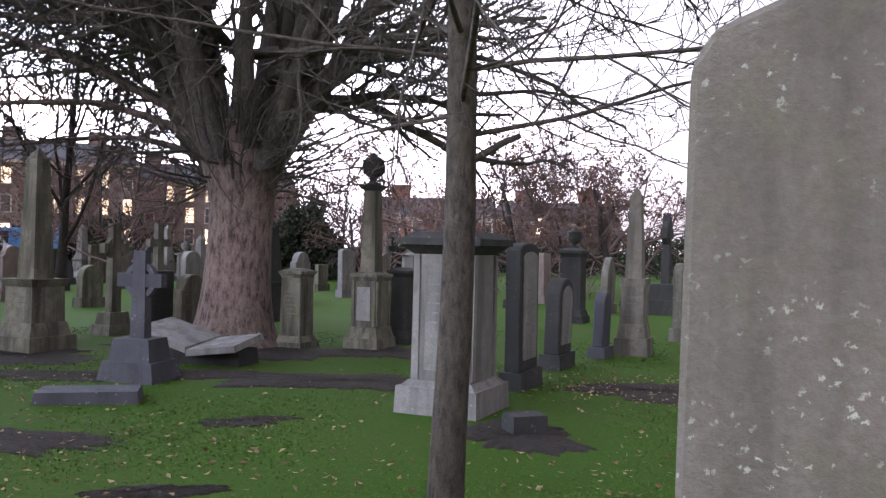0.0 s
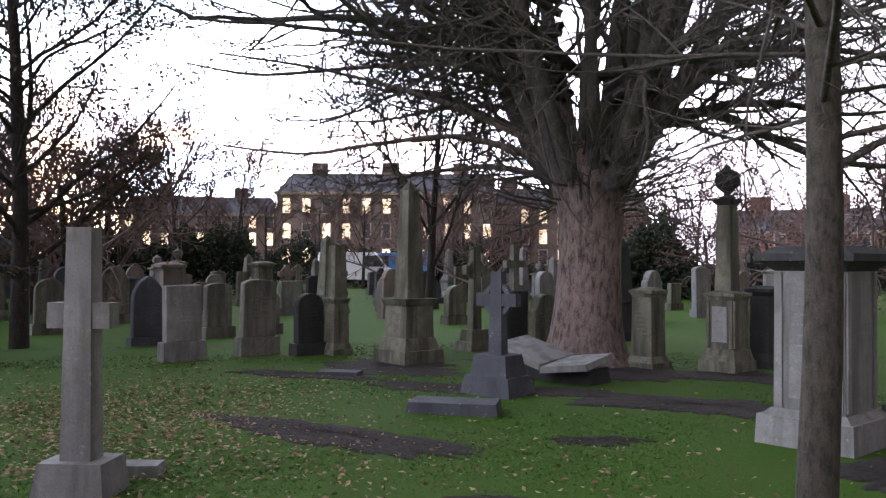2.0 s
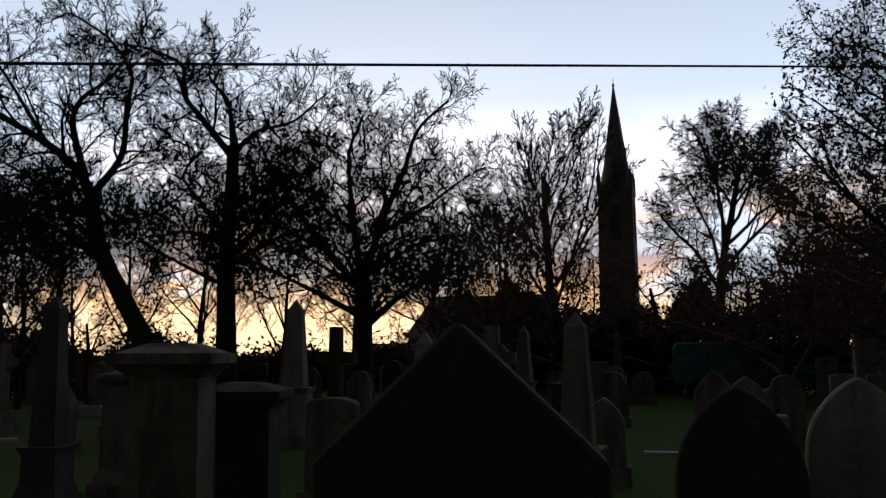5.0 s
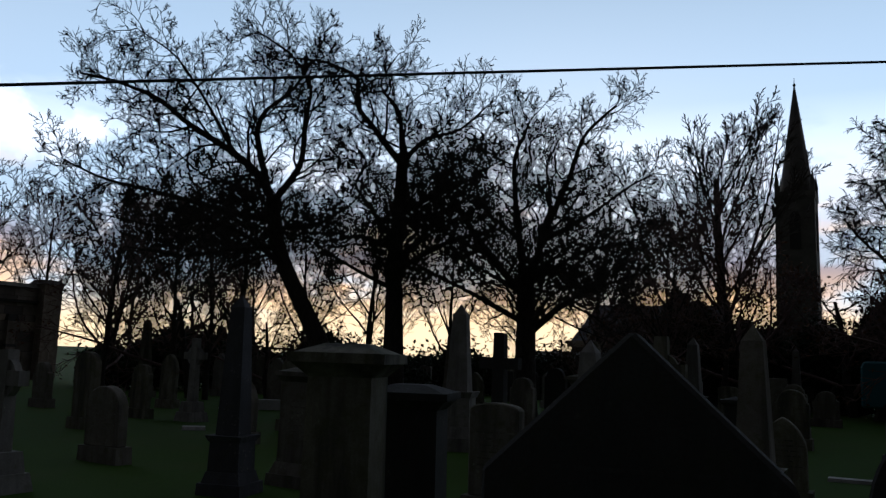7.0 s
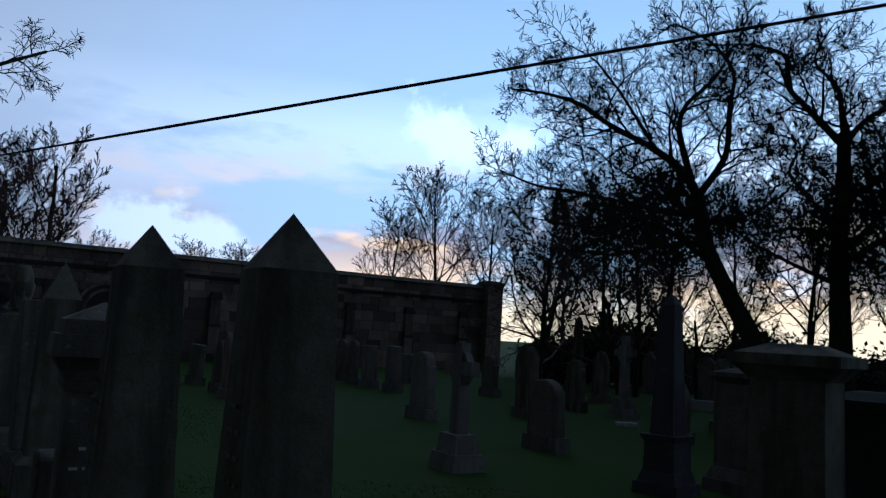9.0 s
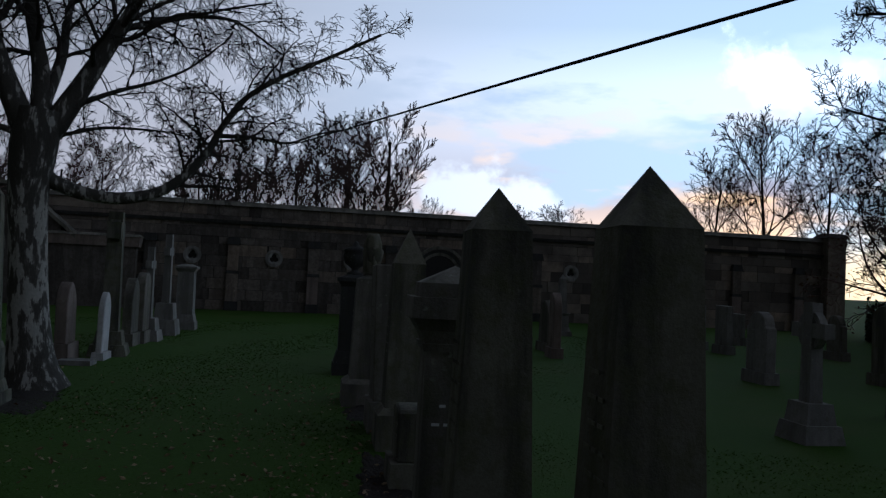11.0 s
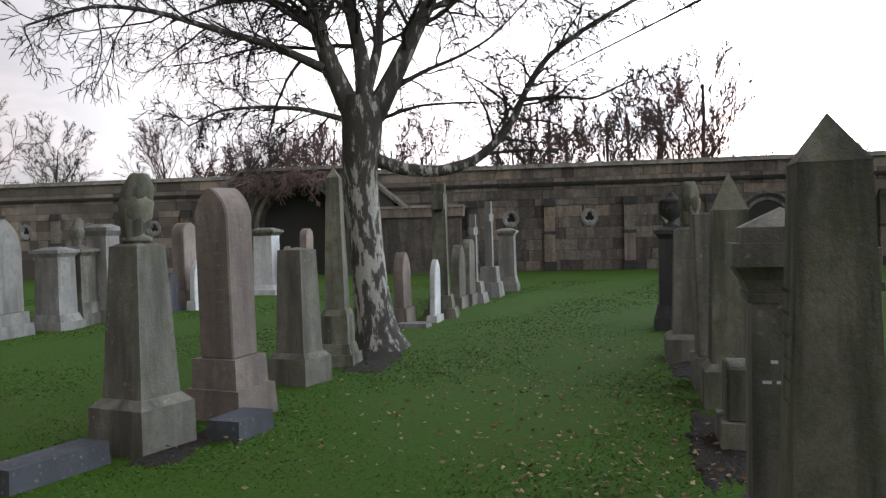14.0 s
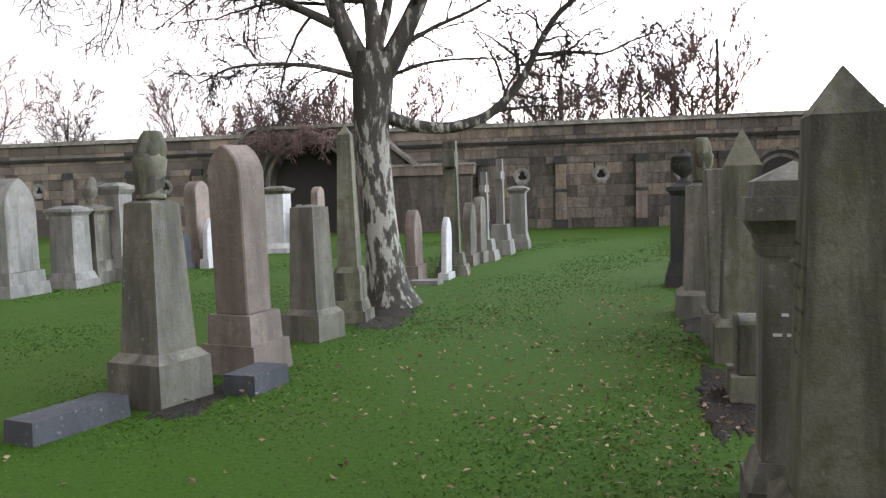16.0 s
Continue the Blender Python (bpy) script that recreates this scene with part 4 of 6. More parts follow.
    for k, (ra, yy) in enumerate(((1.12, -0.1), (0.98, -0.06), (0.86, -0.03))):
        bm = bmesh.new()
        for i in range(n):
            a0, a1 = math.pi * i / n, math.pi * (i + 0.94) / n
            vs = []
            for y2 in (yy - 0.05, yy + 0.1):
                for a, q in ((a0, ra), (a1, ra), (a1, ra - 0.12), (a0, ra - 0.12)):
                    vs.append(bm.verts.new((q * math.cos(a), y2, 1.75 + q * math.sin(a))))
            for f in ((0, 1, 2, 3), (7, 6, 5, 4), (0, 4, 5, 1), (1, 5, 6, 2), (2, 6, 7, 3), (3, 7, 4, 0)):
                bm.faces.new([vs[j] for j in f])
        part("arch_ring", bm, SANDSTONE if k != 1 else DARKSTONE, b)
    # flat slab, no hollow: the arch's inner shade is in its colour
    part("recess", extruded(head_outline("round", 1.5, 0.0, 2.5), 0.04, 0, -0.03), OPENING_SHADE, b, "dark filling of the blind arch")
    # low walled tomb with a flat lintel beside the gateway
    t = thing("mural_tomb", "low walled stone tomb with a flat moulded lintel", "tomb", *on_wall(6.2, 0.6), 158, 0)
    part("wall", frustum(3.0, 0.4, 3.0, 0.4, -0.05, 2.2, 0.02), BLOCKSTONE, t)
    part("lintel", frustum(3.2, 0.6, 3.3, 0.7, 2.2, 2.55, 0.02), PINKSTONE, t)
    part("coping", frustum(3.4, 0.8, 3.2, 0.6, 2.55, 2.65, 0.01), SANDSTONE, t)


def gate_creeper():
    """Bare brown stems that spill over the head of the arch."""
    w = Wood(91)
    p = prm(seg=[8, 5, 3], wobble=[0.16, 0.2, 0.2], lift=[-0.10, -0.10, -0.08], taper=[0.4, 0.5, 0.6], sides=[4, 3, 3], kids=[9, 5], start=[0.1, 0.1], angle=[45, 45], ratio=[0.4, 0.5], thin=[0.6, 0.7], rmin=0.013, split=0)
    rng = w.rng
    for k in range(46):
        x = rng.uniform(-1.9, 1.5)
        w.grow((x, rng.uniform(-0.5, 0.1), 4.05 - 0.35 * rng.random()), (rng.uniform(-0.7, 0.7), rng.uniform(-1.0, -0.2), rng.uniform(-0.4, 0.45)), rng.uniform(0.7, 1.7), rng.uniform(0.02, 0.035), 0, p)
    ob = thing("creeper", "bare brown creeper hanging over the gateway arch", "creeper", *on_wall(11.2, 0.75), 158, 0)
    part("growth", w.mesh("crown", "growth", TWIG_RED), TWIG_RED, ob)


build_walls()
build_gateway()
gate_creeper()


# ---------------------------------------------------------------- far buildings
def facade_mat(name, a, b2):
    m, nt, b = material(name, 0.9)
    co = nt.nodes.new("ShaderNodeTexCoord").outputs["Object"]
    n = noise_node(nt, 0.4, 6, 0.65, co)
    c = ramp_node(nt, n.outputs["Fac"], [(0.35, a), (0.65, b2)]).outputs[0]
    nt.links.new(c, b.inputs["Base Color"])
    return m


FACADE = facade_mat("tenement_stone", (0.115, 0.088, 0.077), (0.175, 0.132, 0.115))
BRICK = facade_mat("red_brick_far", (0.14, 0.07, 0.055), (0.22, 0.10, 0.08))
SLATE = facade_mat("slate_roof", (0.055, 0.055, 0.062), (0.09, 0.088, 0.095))
CHURCH = facade_mat("church_stone", (0.06, 0.055, 0.05), (0.10, 0.09, 0.08))
TRIM = facade_mat("stone_window_trim", (0.30, 0.24, 0.19), (0.38, 0.30, 0.24))


def lit_glass():
    m, nt, b = material("lit_window", 0.3)
    b.inputs["Base Color"].default_value = (0.8, 0.7, 0.5, 1)
    b.inputs["Emission Color"].default_value = (1.0, 0.72, 0.42, 1)
    b.inputs["Emission Strength"].default_value = 3.4
    return m


LIT = lit_glass()
GLASS = plain("dark_window_glass", (0.05, 0.055, 0.06), 0.08)


def tenement(az, dist, length, h, floors, face, label, lit=0.6, mat=FACADE, roof_h=3.0, name="tenement", cols=None, stacks=None):
    x, y = polar(az, dist)
    ob = thing(name, label, "building", x, y, face, 0)
    part("wall", frustum(length, 10, length, 10, -1, h, 0, 0, 5), mat, ob)
    bm = bmesh.new()
    vs = [bm.verts.new(p) for p in ((-length / 2, -0.3, h), (length / 2, -0.3, h), (length / 2, 10.3, h), (-length / 2, 10.3, h), (-length / 2 + 1, 5, h + roof_h), (length / 2 - 1, 5, h + roof_h))]
    for f in ((0, 1, 5, 4), (2, 3, 4, 5), (1, 2, 5), (3, 0, 4), (3, 2, 1, 0)):
        bm.faces.new([vs[i] for i in f])
    roof = part("roof", bm, SLATE, ob, "dark slate pitched roof")
    part("cornice", frustum(length + 0.4, 0.4, length + 0.6, 0.6, h - 0.4, h, 0.02, 0, -0.1), TRIM, ob)
    rng = random.Random(int(az * 10))
    stacks = max(2, int(length / 9)) if stacks is None else stacks
    for i in range(stacks):
        cx = -length / 2 + (i + 0.5) * length / stacks
        part("chimney", frustum(2.2, 0.9, 2.2, 0.9, h + roof_h - 1.2, h + roof_h + 1.5, 0.03, cx, 5), mat, roof, "broad stone chimney stack")
    cols = cols or int(length / 2.6)
    for f in range(floors):
        for c in range(cols):
            wx = -length / 2 + (c + 0.5) * length / cols
            z0 = h - (f + 1) * (h - 0.8) / floors + 0.5
            win = part("window", frustum(1.35, 0.16, 1.35, 0.16, z0 - 0.15, z0 + 2.1, 0.02, wx, -0.03), TRIM, ob)
            part("pane", frustum(1.0, 0.06, 1.0, 0.06, z0, z0 + 1.95, 0, wx, -0.1), LIT if rng.random() < lit else GLASS, win)
            part("sash_bar", frustum(1.0, 0.03, 1.0, 0.03, z0 + 0.95, z0 + 1.02, 0, wx, -0.14), TRIM, win)
    return ob


tenement(28.0, 112, 30, 11.0, 3, 22, "four-storey stone tenement with windows lit at dusk", 0.75)
tenement(16.5, 118, 26, 9.5, 3, 15, "stone tenement half hidden behind bare trees", 0.45)
tenement(40.5, 135, 24, 9.0, 3, 35, "distant stone terrace behind the trees", 0.3)
tenement(1.0, 95, 16, 5.0, 2, -5, "red brick house with a slate roof beyond the churchyard", 0.1, BRICK, 2.6, "house")
tenement(-7.5, 100, 16, 5.0, 2, -12, "low brick house with a pitched roof beyond bare shrubs", 0.1, BRICK, 2.6, "house")
tenement(-17.3, 150, 5.0, 6.5, 2, -18, "grey stone house with a tall gable in the distance", 0.0, FACADE, 3.0, "house")


tenement(81.0, 52, 10, 2.9, 1, 78, "low dark house with a slate roof under bare trees", 0.0, FACADE, 2.6, "house", 3, 0)


def build_church():
    x, y = polar(72.0, 140)
    ob = thing("church", "dark stone church with a tall tapering spire", "church", x, y, 66, 0)
    part("tower", frustum(6.2, 6.2, 5.6, 5.6, -1, 28.5, 0.1), CHURCH, ob)
    part("parapet", frustum(5.8, 5.8, 5.8, 5.8, 28.0, 29.2, 0.05), CHURCH, ob)
    bm = lathe([(2.6, 28.8), (2.35, 31), (0.08, 47.2)], 8)
    spire = part("spire", bm, CHURCH, ob, "eight-sided stone spire")
    part("finial", lathe([(0.12, 46.8), (0.25, 47.2), (0.06, 47.5), (0.04, 48.4)], 8), CHURCH, spire)
    for sx in (-1, 1):
        for sy in (-1, 1):
            bm = frustum(0.7, 0.7, 0.6, 0.6, 28, 30.4, 0.05, sx * 2.6, sy * 2.6)
            part("pinnacle", bm, CHURCH, ob)
            bm = pyramid(0.7, 0.7, 30.4, 32.8)
            bmesh.ops.translate(bm, verts=bm.verts, vec=(sx * 2.6, sy * 2.6, 0))
            part("pinnacle", bm, CHURCH, ob)
    for rz in range(4):
        bm = extruded(head_outline("gothic", 1.6, 20, 26), 0.15, 0, -2.95)
        bmesh.ops.rotate(bm, verts=bm.verts, cent=(0, 0, 0), matrix=Matrix.Rotation(radians(90 * rz), 3, "Z"))
        # slab on the solid tower face, coloured as an opening's shade
        part("belfry_opening", bm, OPENING_SHADE, ob, "dark louvred belfry opening")
    part("nave", frustum(9, 26, 9, 26, -1, 7, 0, 0, 15), CHURCH, ob)
    part("nave_roof", extruded([(4.8, 6.9), (0, 12), (-4.8, 6.9)], 26, 0, 15), SLATE, ob, "steep slate nave roof")


build_church()

# low street wall and parked vans beyond the graves
sw = thing("street_wall", "low pale street wall beyond the churchyard", "wall", *polar(10, 52), 12, 0, kind="structure")
part("wall", frustum(90, 0.4, 90, 0.4, -0.3, 0.75, 0.02), SANDSTONE, sw)
part("coping", frustum(90, 0.55, 90, 0.45, 0.75, 0.88, 0.02), PALESTONE, sw)
PAINT_WHITE = plain("white_van_paint", (0.75, 0.76, 0.78), 0.35)
PAINT_BLUE = plain("blue_van_paint", (0.10, 0.24, 0.48), 0.35)
PAINT_TEAL = plain("teal_van_paint", (0.02, 0.12, 0.15), 0.35)
TYRE = plain("tyre_rubber", (0.02, 0.02, 0.02), 0.8)


def van(az, d, rz, paint, label, L=5.0, h=2.1):
    x, y = polar(az, d)
    ob = thing("van", label, "van", x, y, rz, 0, "parked vans")
    out = [(-L / 2, 0.45), (L / 2 - 0.1, 0.45), (L / 2, 0.9), (L / 2 - 0.9, 1.2), (L / 2 - 1.5, h - 0.1), (L / 2 - 1.8, h), (-L / 2 + 0.1, h), (-L / 2, h - 0.2)]
    part("body", extruded(out, 1.8, 0.06), paint, ob)
    part("windscreen", extruded([(L / 2 - 1.0, 1.25), (L / 2 - 1.45, h - 0.2), (L / 2 - 2.3, h - 0.2), (L / 2 - 2.3, 1.25)], 1.83, 0.01), GLASS, ob, "dark cab glass")
    for wx in (-L / 2 + 0.9, L / 2 - 0.9):
        for sy in (-1, 1):
            bm = lathe([(0.33, -0.11), (0.35, -0.08), (0.35, 0.08), (0.33, 0.11)], 20)
            bmesh.ops.rotate(bm, verts=bm.verts, cent=(0, 0, 0), matrix=Matrix.Rotation(radians(90), 3, "X"))
            bmesh.ops.translate(bm, verts=bm.verts, vec=(wx, sy * 0.82, 0.34))
            part("wheel", bm, TYRE, ob)


van(29.6, 50, 20, PAINT_WHITE, "white van parked beyond the graves")
van(27.4, 50.5, 200, PAINT_BLUE, "blue van parked beyond the graves")
van(64.2, 30, 62, PAINT_TEAL, "teal van parked behind the graves", 4.4, 1.9)
van(86.0, 46, 85, PAINT_WHITE, "pale van parked under bare trees")


# ---------------------------------------------------------------- trees
def big_lime():
    w = Wood(11)
    profile_trunk(w, [(0, 0, 0), (0, 0, 0.25), (0.02, 0, 0.8), (0.05, 0, 1.6), (0.08, 0, 2.3), (0.05, 0, 2.9), (0.0, 0, 3.4)], [0.80, 0.62, 0.52, 0.47, 0.49, 0.62, 0.66], 26, 26)
    rng = w.rng
    stem = prm(seg=[9, 6, 4, 2], wobble=[0.045, 0.12, 0.16, 0.2], lift=[0.05, 0.07, 0.06, 0.04], taper=[0.35, 0.4, 0.45, 0.6], sides=[8, 5, 4, 3], kids=[8, 6, 4], start=[0.2, 0.2, 0.15],
               angle=[52, 48, 45], ratio=[0.32, 0.5, 0.5], thin=[0.38, 0.5, 0.6], rmin=0.007, split=0)
    for k in range(19):
        a = k * 2.399
        q = 0.12 + 0.52 * math.sqrt((k + 0.5) / 19)
        out = 0.10 + 0.50 * (q / 0.6) ** 1.5
        w.grow((q * math.cos(a), q * math.sin(a), rng.uniform(2.5, 3.1)), (out * math.cos(a), out * math.sin(a), 1.0), rng.uniform(6.5, 9.0), rng.uniform(0.10, 0.18), 0, stem)
    limb_prm = prm(seg=[12, 8, 5, 2], wobble=[0.11, 0.17, 0.19, 0.2], lift=[0.015, 0.035, 0.05, 0.03], taper=[0.25, 0.35, 0.45, 0.6], sides=[7, 5, 4, 3], kids=[13, 7, 5], start=[0.15, 0.15, 0.15],
               angle=[42, 42, 45], ratio=[0.38, 0.5, 0.5], thin=[0.5, 0.5, 0.6], rmin=0.007, split=0)
    for k in range(15):
        a = rng.uniform(0, 6.28) if k > 8 else (math.pi + rng.uniform(-0.6, 0.6) if k % 2 else rng.uniform(-0.6, 0.6))
        z = rng.uniform(3.5, 5.6)
        w.grow((0.45 * math.cos(a), 0.45 * math.sin(a), z), (math.cos(a), math.sin(a), rng.uniform(0.12, 0.5)), rng.uniform(4.0, 6.3), rng.uniform(0.07, 0.11), 0, limb_prm)
    side = dict(limb_prm, kids=[13, 7, 5])
    for k in range(10):
        a = math.pi + rng.uniform(-0.75, 0.75)
        w.grow((0.45 * math.cos(a), 0.45 * math.sin(a), rng.uniform(3.0, 5.8)), (math.cos(a), math.sin(a), rng.uniform(0.0, 0.4)), rng.uniform(5.0, 7.2), rng.uniform(0.06, 0.10), 0, side)
    sweep = dict(limb_prm, kids=[8, 7, 5])
    for key, r, dep in (([(-0.4, 3.6), (-1.2, 4.5), (-1.9, 4.85), (-3.6, 4.9), (-5.8, 4.87), (-7.2, 5.2)], 0.09, -0.8), ([(-0.4, 3.3), (-1.2, 3.7), (-2.0, 4.1), (-3.3, 4.55), (-4.6, 4.9), (-6.2, 5.2)], 0.08, -1.2),
                        ([(-0.4, 3.1), (-1.4, 3.5), (-2.2, 3.7), (-3.7, 3.6), (-4.9, 3.45), (-6.6, 3.7)], 0.08, -0.5), ([(-0.4, 2.9), (-1.6, 3.2), (-2.6, 3.15), (-3.7, 3.05), (-4.6, 2.95), (-5.6, 3.4)], 0.06, 0.6),
                        ([(-0.3, 3.8), (-1.0, 5.0), (-2.0, 5.6), (-3.4, 5.7), (-5.0, 6.0)], 0.08, 0.9), ([(0.4, 3.4), (1.2, 4.1), (1.9, 4.9), (2.8, 4.85), (4.2, 4.6), (5.2, 5.0)], 0.07, -0.8),
                        ([(-0.3, 3.6), (-1.4, 4.2), (-2.8, 4.3), (-4.2, 4.2), (-5.6, 4.4)], 0.07, 1.4)):
        limb(w, key, r, r * 0.18, sweep, 1.9, dep, first=0.2)
    # burr of thin shoots round the crown of the bole
    shoot = prm(seg=[6, 4], wobble=[0.14, 0.2], lift=[0.06, 0.05], taper=[0.4, 0.5], sides=[4, 3], kids=[5], start=[0.2], angle=[45], ratio=[0.4], thin=[0.6], rmin=0.006, split=0)
    for k in range(120):
        a = rng.uniform(0, 6.28)
        w.grow((0.6 * math.cos(a), 0.6 * math.sin(a), rng.uniform(2.3, 3.5)), (math.cos(a), math.sin(a), rng.uniform(-0.3, 0.9)), rng.uniform(0.7, 2.2), rng.uniform(0.012, 0.025), 0, shoot)
    tree = finish_tree(w, "massive old lime tree with many upright bare stems", -3.16, 12.75, BARK_LIME, BARK_GREY, "churchyard trees")
    h = Wood(12)
    profile_trunk(h, [(-0.35, -0.6, 4.6), (-0.3, -1.75, 3.85), (-0.09, -1.72, 2.8), (0.36, -1.6, 2.05), (0.9, -1.5, 1.82)], [0.014, 0.013, 0.012, 0.01, 0.005], 5, 24)
    part("hanging_shoot", h.mesh("trunk", "hanging_shoot", TWIG_PALE), TWIG_PALE, tree, "one pale shoot hanging in a curve")
    return tree


big_lime()


def sapling():
    w = Wood(21)
    out, rr = profile_trunk(w, [(0, 0, 0), (0.0, 0, 0.5), (0.03, 0, 1.2), (0.04, 0, 1.9), (0.03, 0.02, 2.6), (0.02, 0.03, 3.3), (0.05, 0.05, 4.4), (0.0, 0.1, 5.6)], [0.10, 0.088, 0.08, 0.074, 0.070, 0.066, 0.05, 0.02], 14, 26)
    p = prm(seg=[7, 5, 4, 2], wobble=[0.07, 0.13, 0.18, 0.2], lift=[-0.012, -0.01, 0.02, 0.02], taper=[0.3, 0.4, 0.5, 0.6], sides=[6, 4, 3, 3], kids=[9, 5, 4], start=[0.12, 0.15, 0.15], angle=[45, 45, 45],
            ratio=[0.46, 0.5, 0.5], thin=[0.55, 0.6, 0.7], rmin=0.0032, split=0)
    rng = w.rng
    for k in range(36):
        z = 2.2 + 2.4 * (k / 36) + rng.uniform(-0.1, 0.1)
        a = k * 2.4 + rng.uniform(-0.4, 0.4)
        w.grow((0.03, 0.02, z), (math.cos(a), math.sin(a), rng.uniform(0.0, 0.5)), rng.uniform(1.3, 2.5), rng.uniform(0.012, 0.024), 0, p)
    w.grow((0.09, 0, 2.02), (0.8, -0.1, 0.45), 0.26, 0.022, 0, prm(seg=[3], wobble=[0.05], lift=[0], taper=[0.7], sides=[6], split=1))
    w.grow((0.04, 0, 1.82), (-0.9, -0.2, 0.3), 0.07, 0.02, 0, prm(seg=[2], wobble=[0.05], lift=[0], taper=[0.7], sides=[6], split=1))
    return finish_tree(w, "slim young tree with greenish bark and bare branches", 0.04, 4.1, BARK_SAP, TWIG_PALE, "churchyard trees")


sapling()


def birch():
    w = Wood(31)
    profile_trunk(w, [(0.12, 0, 0), (0.06, 0, 0.3), (0, 0, 0.9), (-0.05, 0, 1.7), (-0.1, 0, 2.45), (-0.06, 0, 3.0), (-0.02, 0, 3.45)], [0.42, 0.29, 0.235, 0.22, 0.23, 0.28, 0.27], 20, 26)
    # local x runs to the right as the lawn sees the tree, y towards the wall
    fine = prm(seg=[6, 7, 5, 4], wobble=[0.1, 0.15, 0.17, 0.13], lift=[0.02, 0.01, -0.04, -0.12], taper=[0.35, 0.3, 0.4, 0.5], sides=[8, 5, 3, 3], kids=[12, 10, 6], start=[0.15, 0.12, 0.1], angle=[55, 50, 48],
               ratio=[0.5, 0.48, 0.6], thin=[0.4, 0.45, 0.6], rmin=0.0062, split=1)
    # three stout stems
    limb(w, [(-0.15, 3.2), (-0.40, 3.75), (-0.6, 4.3), (-0.72, 4.9), (-0.85, 5.9), (-1.2, 7.0)], 0.17, 0.05, fine, 2.2, 0.3, first=0.3)
    limb(w, [(0.0, 3.3), (-0.03, 4.0), (-0.18, 4.7), (-0.38, 5.6), (-0.4, 7.2)], 0.14, 0.04, fine, 2.2, 0.9, first=0.3)
    limb(w, [(0.1, 3.2), (0.40, 3.75), (0.68, 4.3), (0.92, 4.75), (1.35, 5.8), (1.6, 7.0)], 0.165, 0.04, fine, 2.3, -0.4, first=0.3)
    limb(w, [(0.0, 3.5), (0.2, 4.2), (0.25, 5.0), (0.6, 6.2)], 0.09, 0.03, fine, 2.0, 1.2, first=0.3)
    # side limbs, left and right
    limb(w, [(-0.55, 3.85), (-1.19, 4.14), (-1.88, 4.32), (-2.7, 4.56), (-3.4, 4.6), (-4.2, 4.3)], 0.07, 0.015, fine, 1.5, -0.5, droop=0.25)
    limb(w, [(-0.25, 3.15), (-0.8, 3.3), (-1.34, 3.32), (-1.88, 3.27), (-2.25, 3.05)], 0.045, 0.01, fine, 1.1, -0.4, droop=0.2)
    limb(w, [(-0.6, 4.6), (-1.3, 5.2), (-2.2, 5.6), (-3.2, 5.6)], 0.06, 0.012, fine, 1.7, 0.8, droop=0.3)
    limb(w, [(-0.5, 4.3), (-1.2, 4.9), (-2.0, 5.0), (-2.9, 4.9)], 0.05, 0.012, fine, 1.6, 1.6, droop=0.3)
    limb(w, [(0.42, 3.6), (0.83, 3.81), (1.29, 3.98), (1.7, 4.2), (2.2, 4.7)], 0.04, 0.01, fine, 0.9, -0.3, every=2)
    limb(w, [(0.15, 3.15), (0.7, 3.33), (1.3, 3.35), (1.7, 3.3)], 0.03, 0.008, fine, 0.7, -0.3, every=2)
    limb(w, [(0.8, 4.6), (1.6, 5.0), (2.4, 5.2), (3.2, 4.9)], 0.05, 0.012, fine, 1.6, 0.9, droop=0.3)
    # the long limb that dips and then sweeps up
    limb(w, [(0.1, 2.62), (0.5, 2.47), (0.96, 2.43), (1.42, 2.55), (1.74, 2.80), (2.0, 3.16), (2.14, 3.5), (2.4, 3.9), (2.87, 4.24), (3.5, 4.58), (4.2, 5.0)], 0.10, 0.02, fine, 1.25, -0.6, first=0.36)
    limb(w, [(2.1, 3.4), (2.64, 3.44), (3.1, 3.38), (3.5, 3.58), (4.1, 3.73)], 0.035, 0.008, fine, 0.7, -0.2, every=2)
    return finish_tree(w, "silver birch with a patchy white trunk and hanging twigs", -1.60, -11.45, BIRCH, TWIG, "churchyard trees", rz=173.0)


birch()


def oak():
    w = Wood(41)
    p = prm(seg=[12, 7, 5, 3, 1], wobble=[0.03, 0.13, 0.17, 0.18, 0.2], lift=[0.02, 0.05, 0.05, 0.04, 0.03], taper=[0.15, 0.3, 0.4, 0.5, 0.6], sides=[10, 6, 4, 3, 3], kids=[48, 11, 8, 4], start=[0.12, 0.2, 0.2, 0.2],
            angle=[60, 44, 44, 42], ratio=[0.38, 0.42, 0.45, 0.5], thin=[0.4, 0.5, 0.55, 0.6], rmin=0.008, split=2, leaf=0.55)
    w.grow((0, 0, 0), (0, 0, 1), 10.5, 0.17, 0, p)
    x, y = polar(50.7, 16.4)
    return finish_tree(w, "upright young oak still holding some withered brown leaves", x, y, BARK_DARK, TWIG, "churchyard trees", leaf=(0.045, OAK_LEAF, 2, 0.12))


oak()


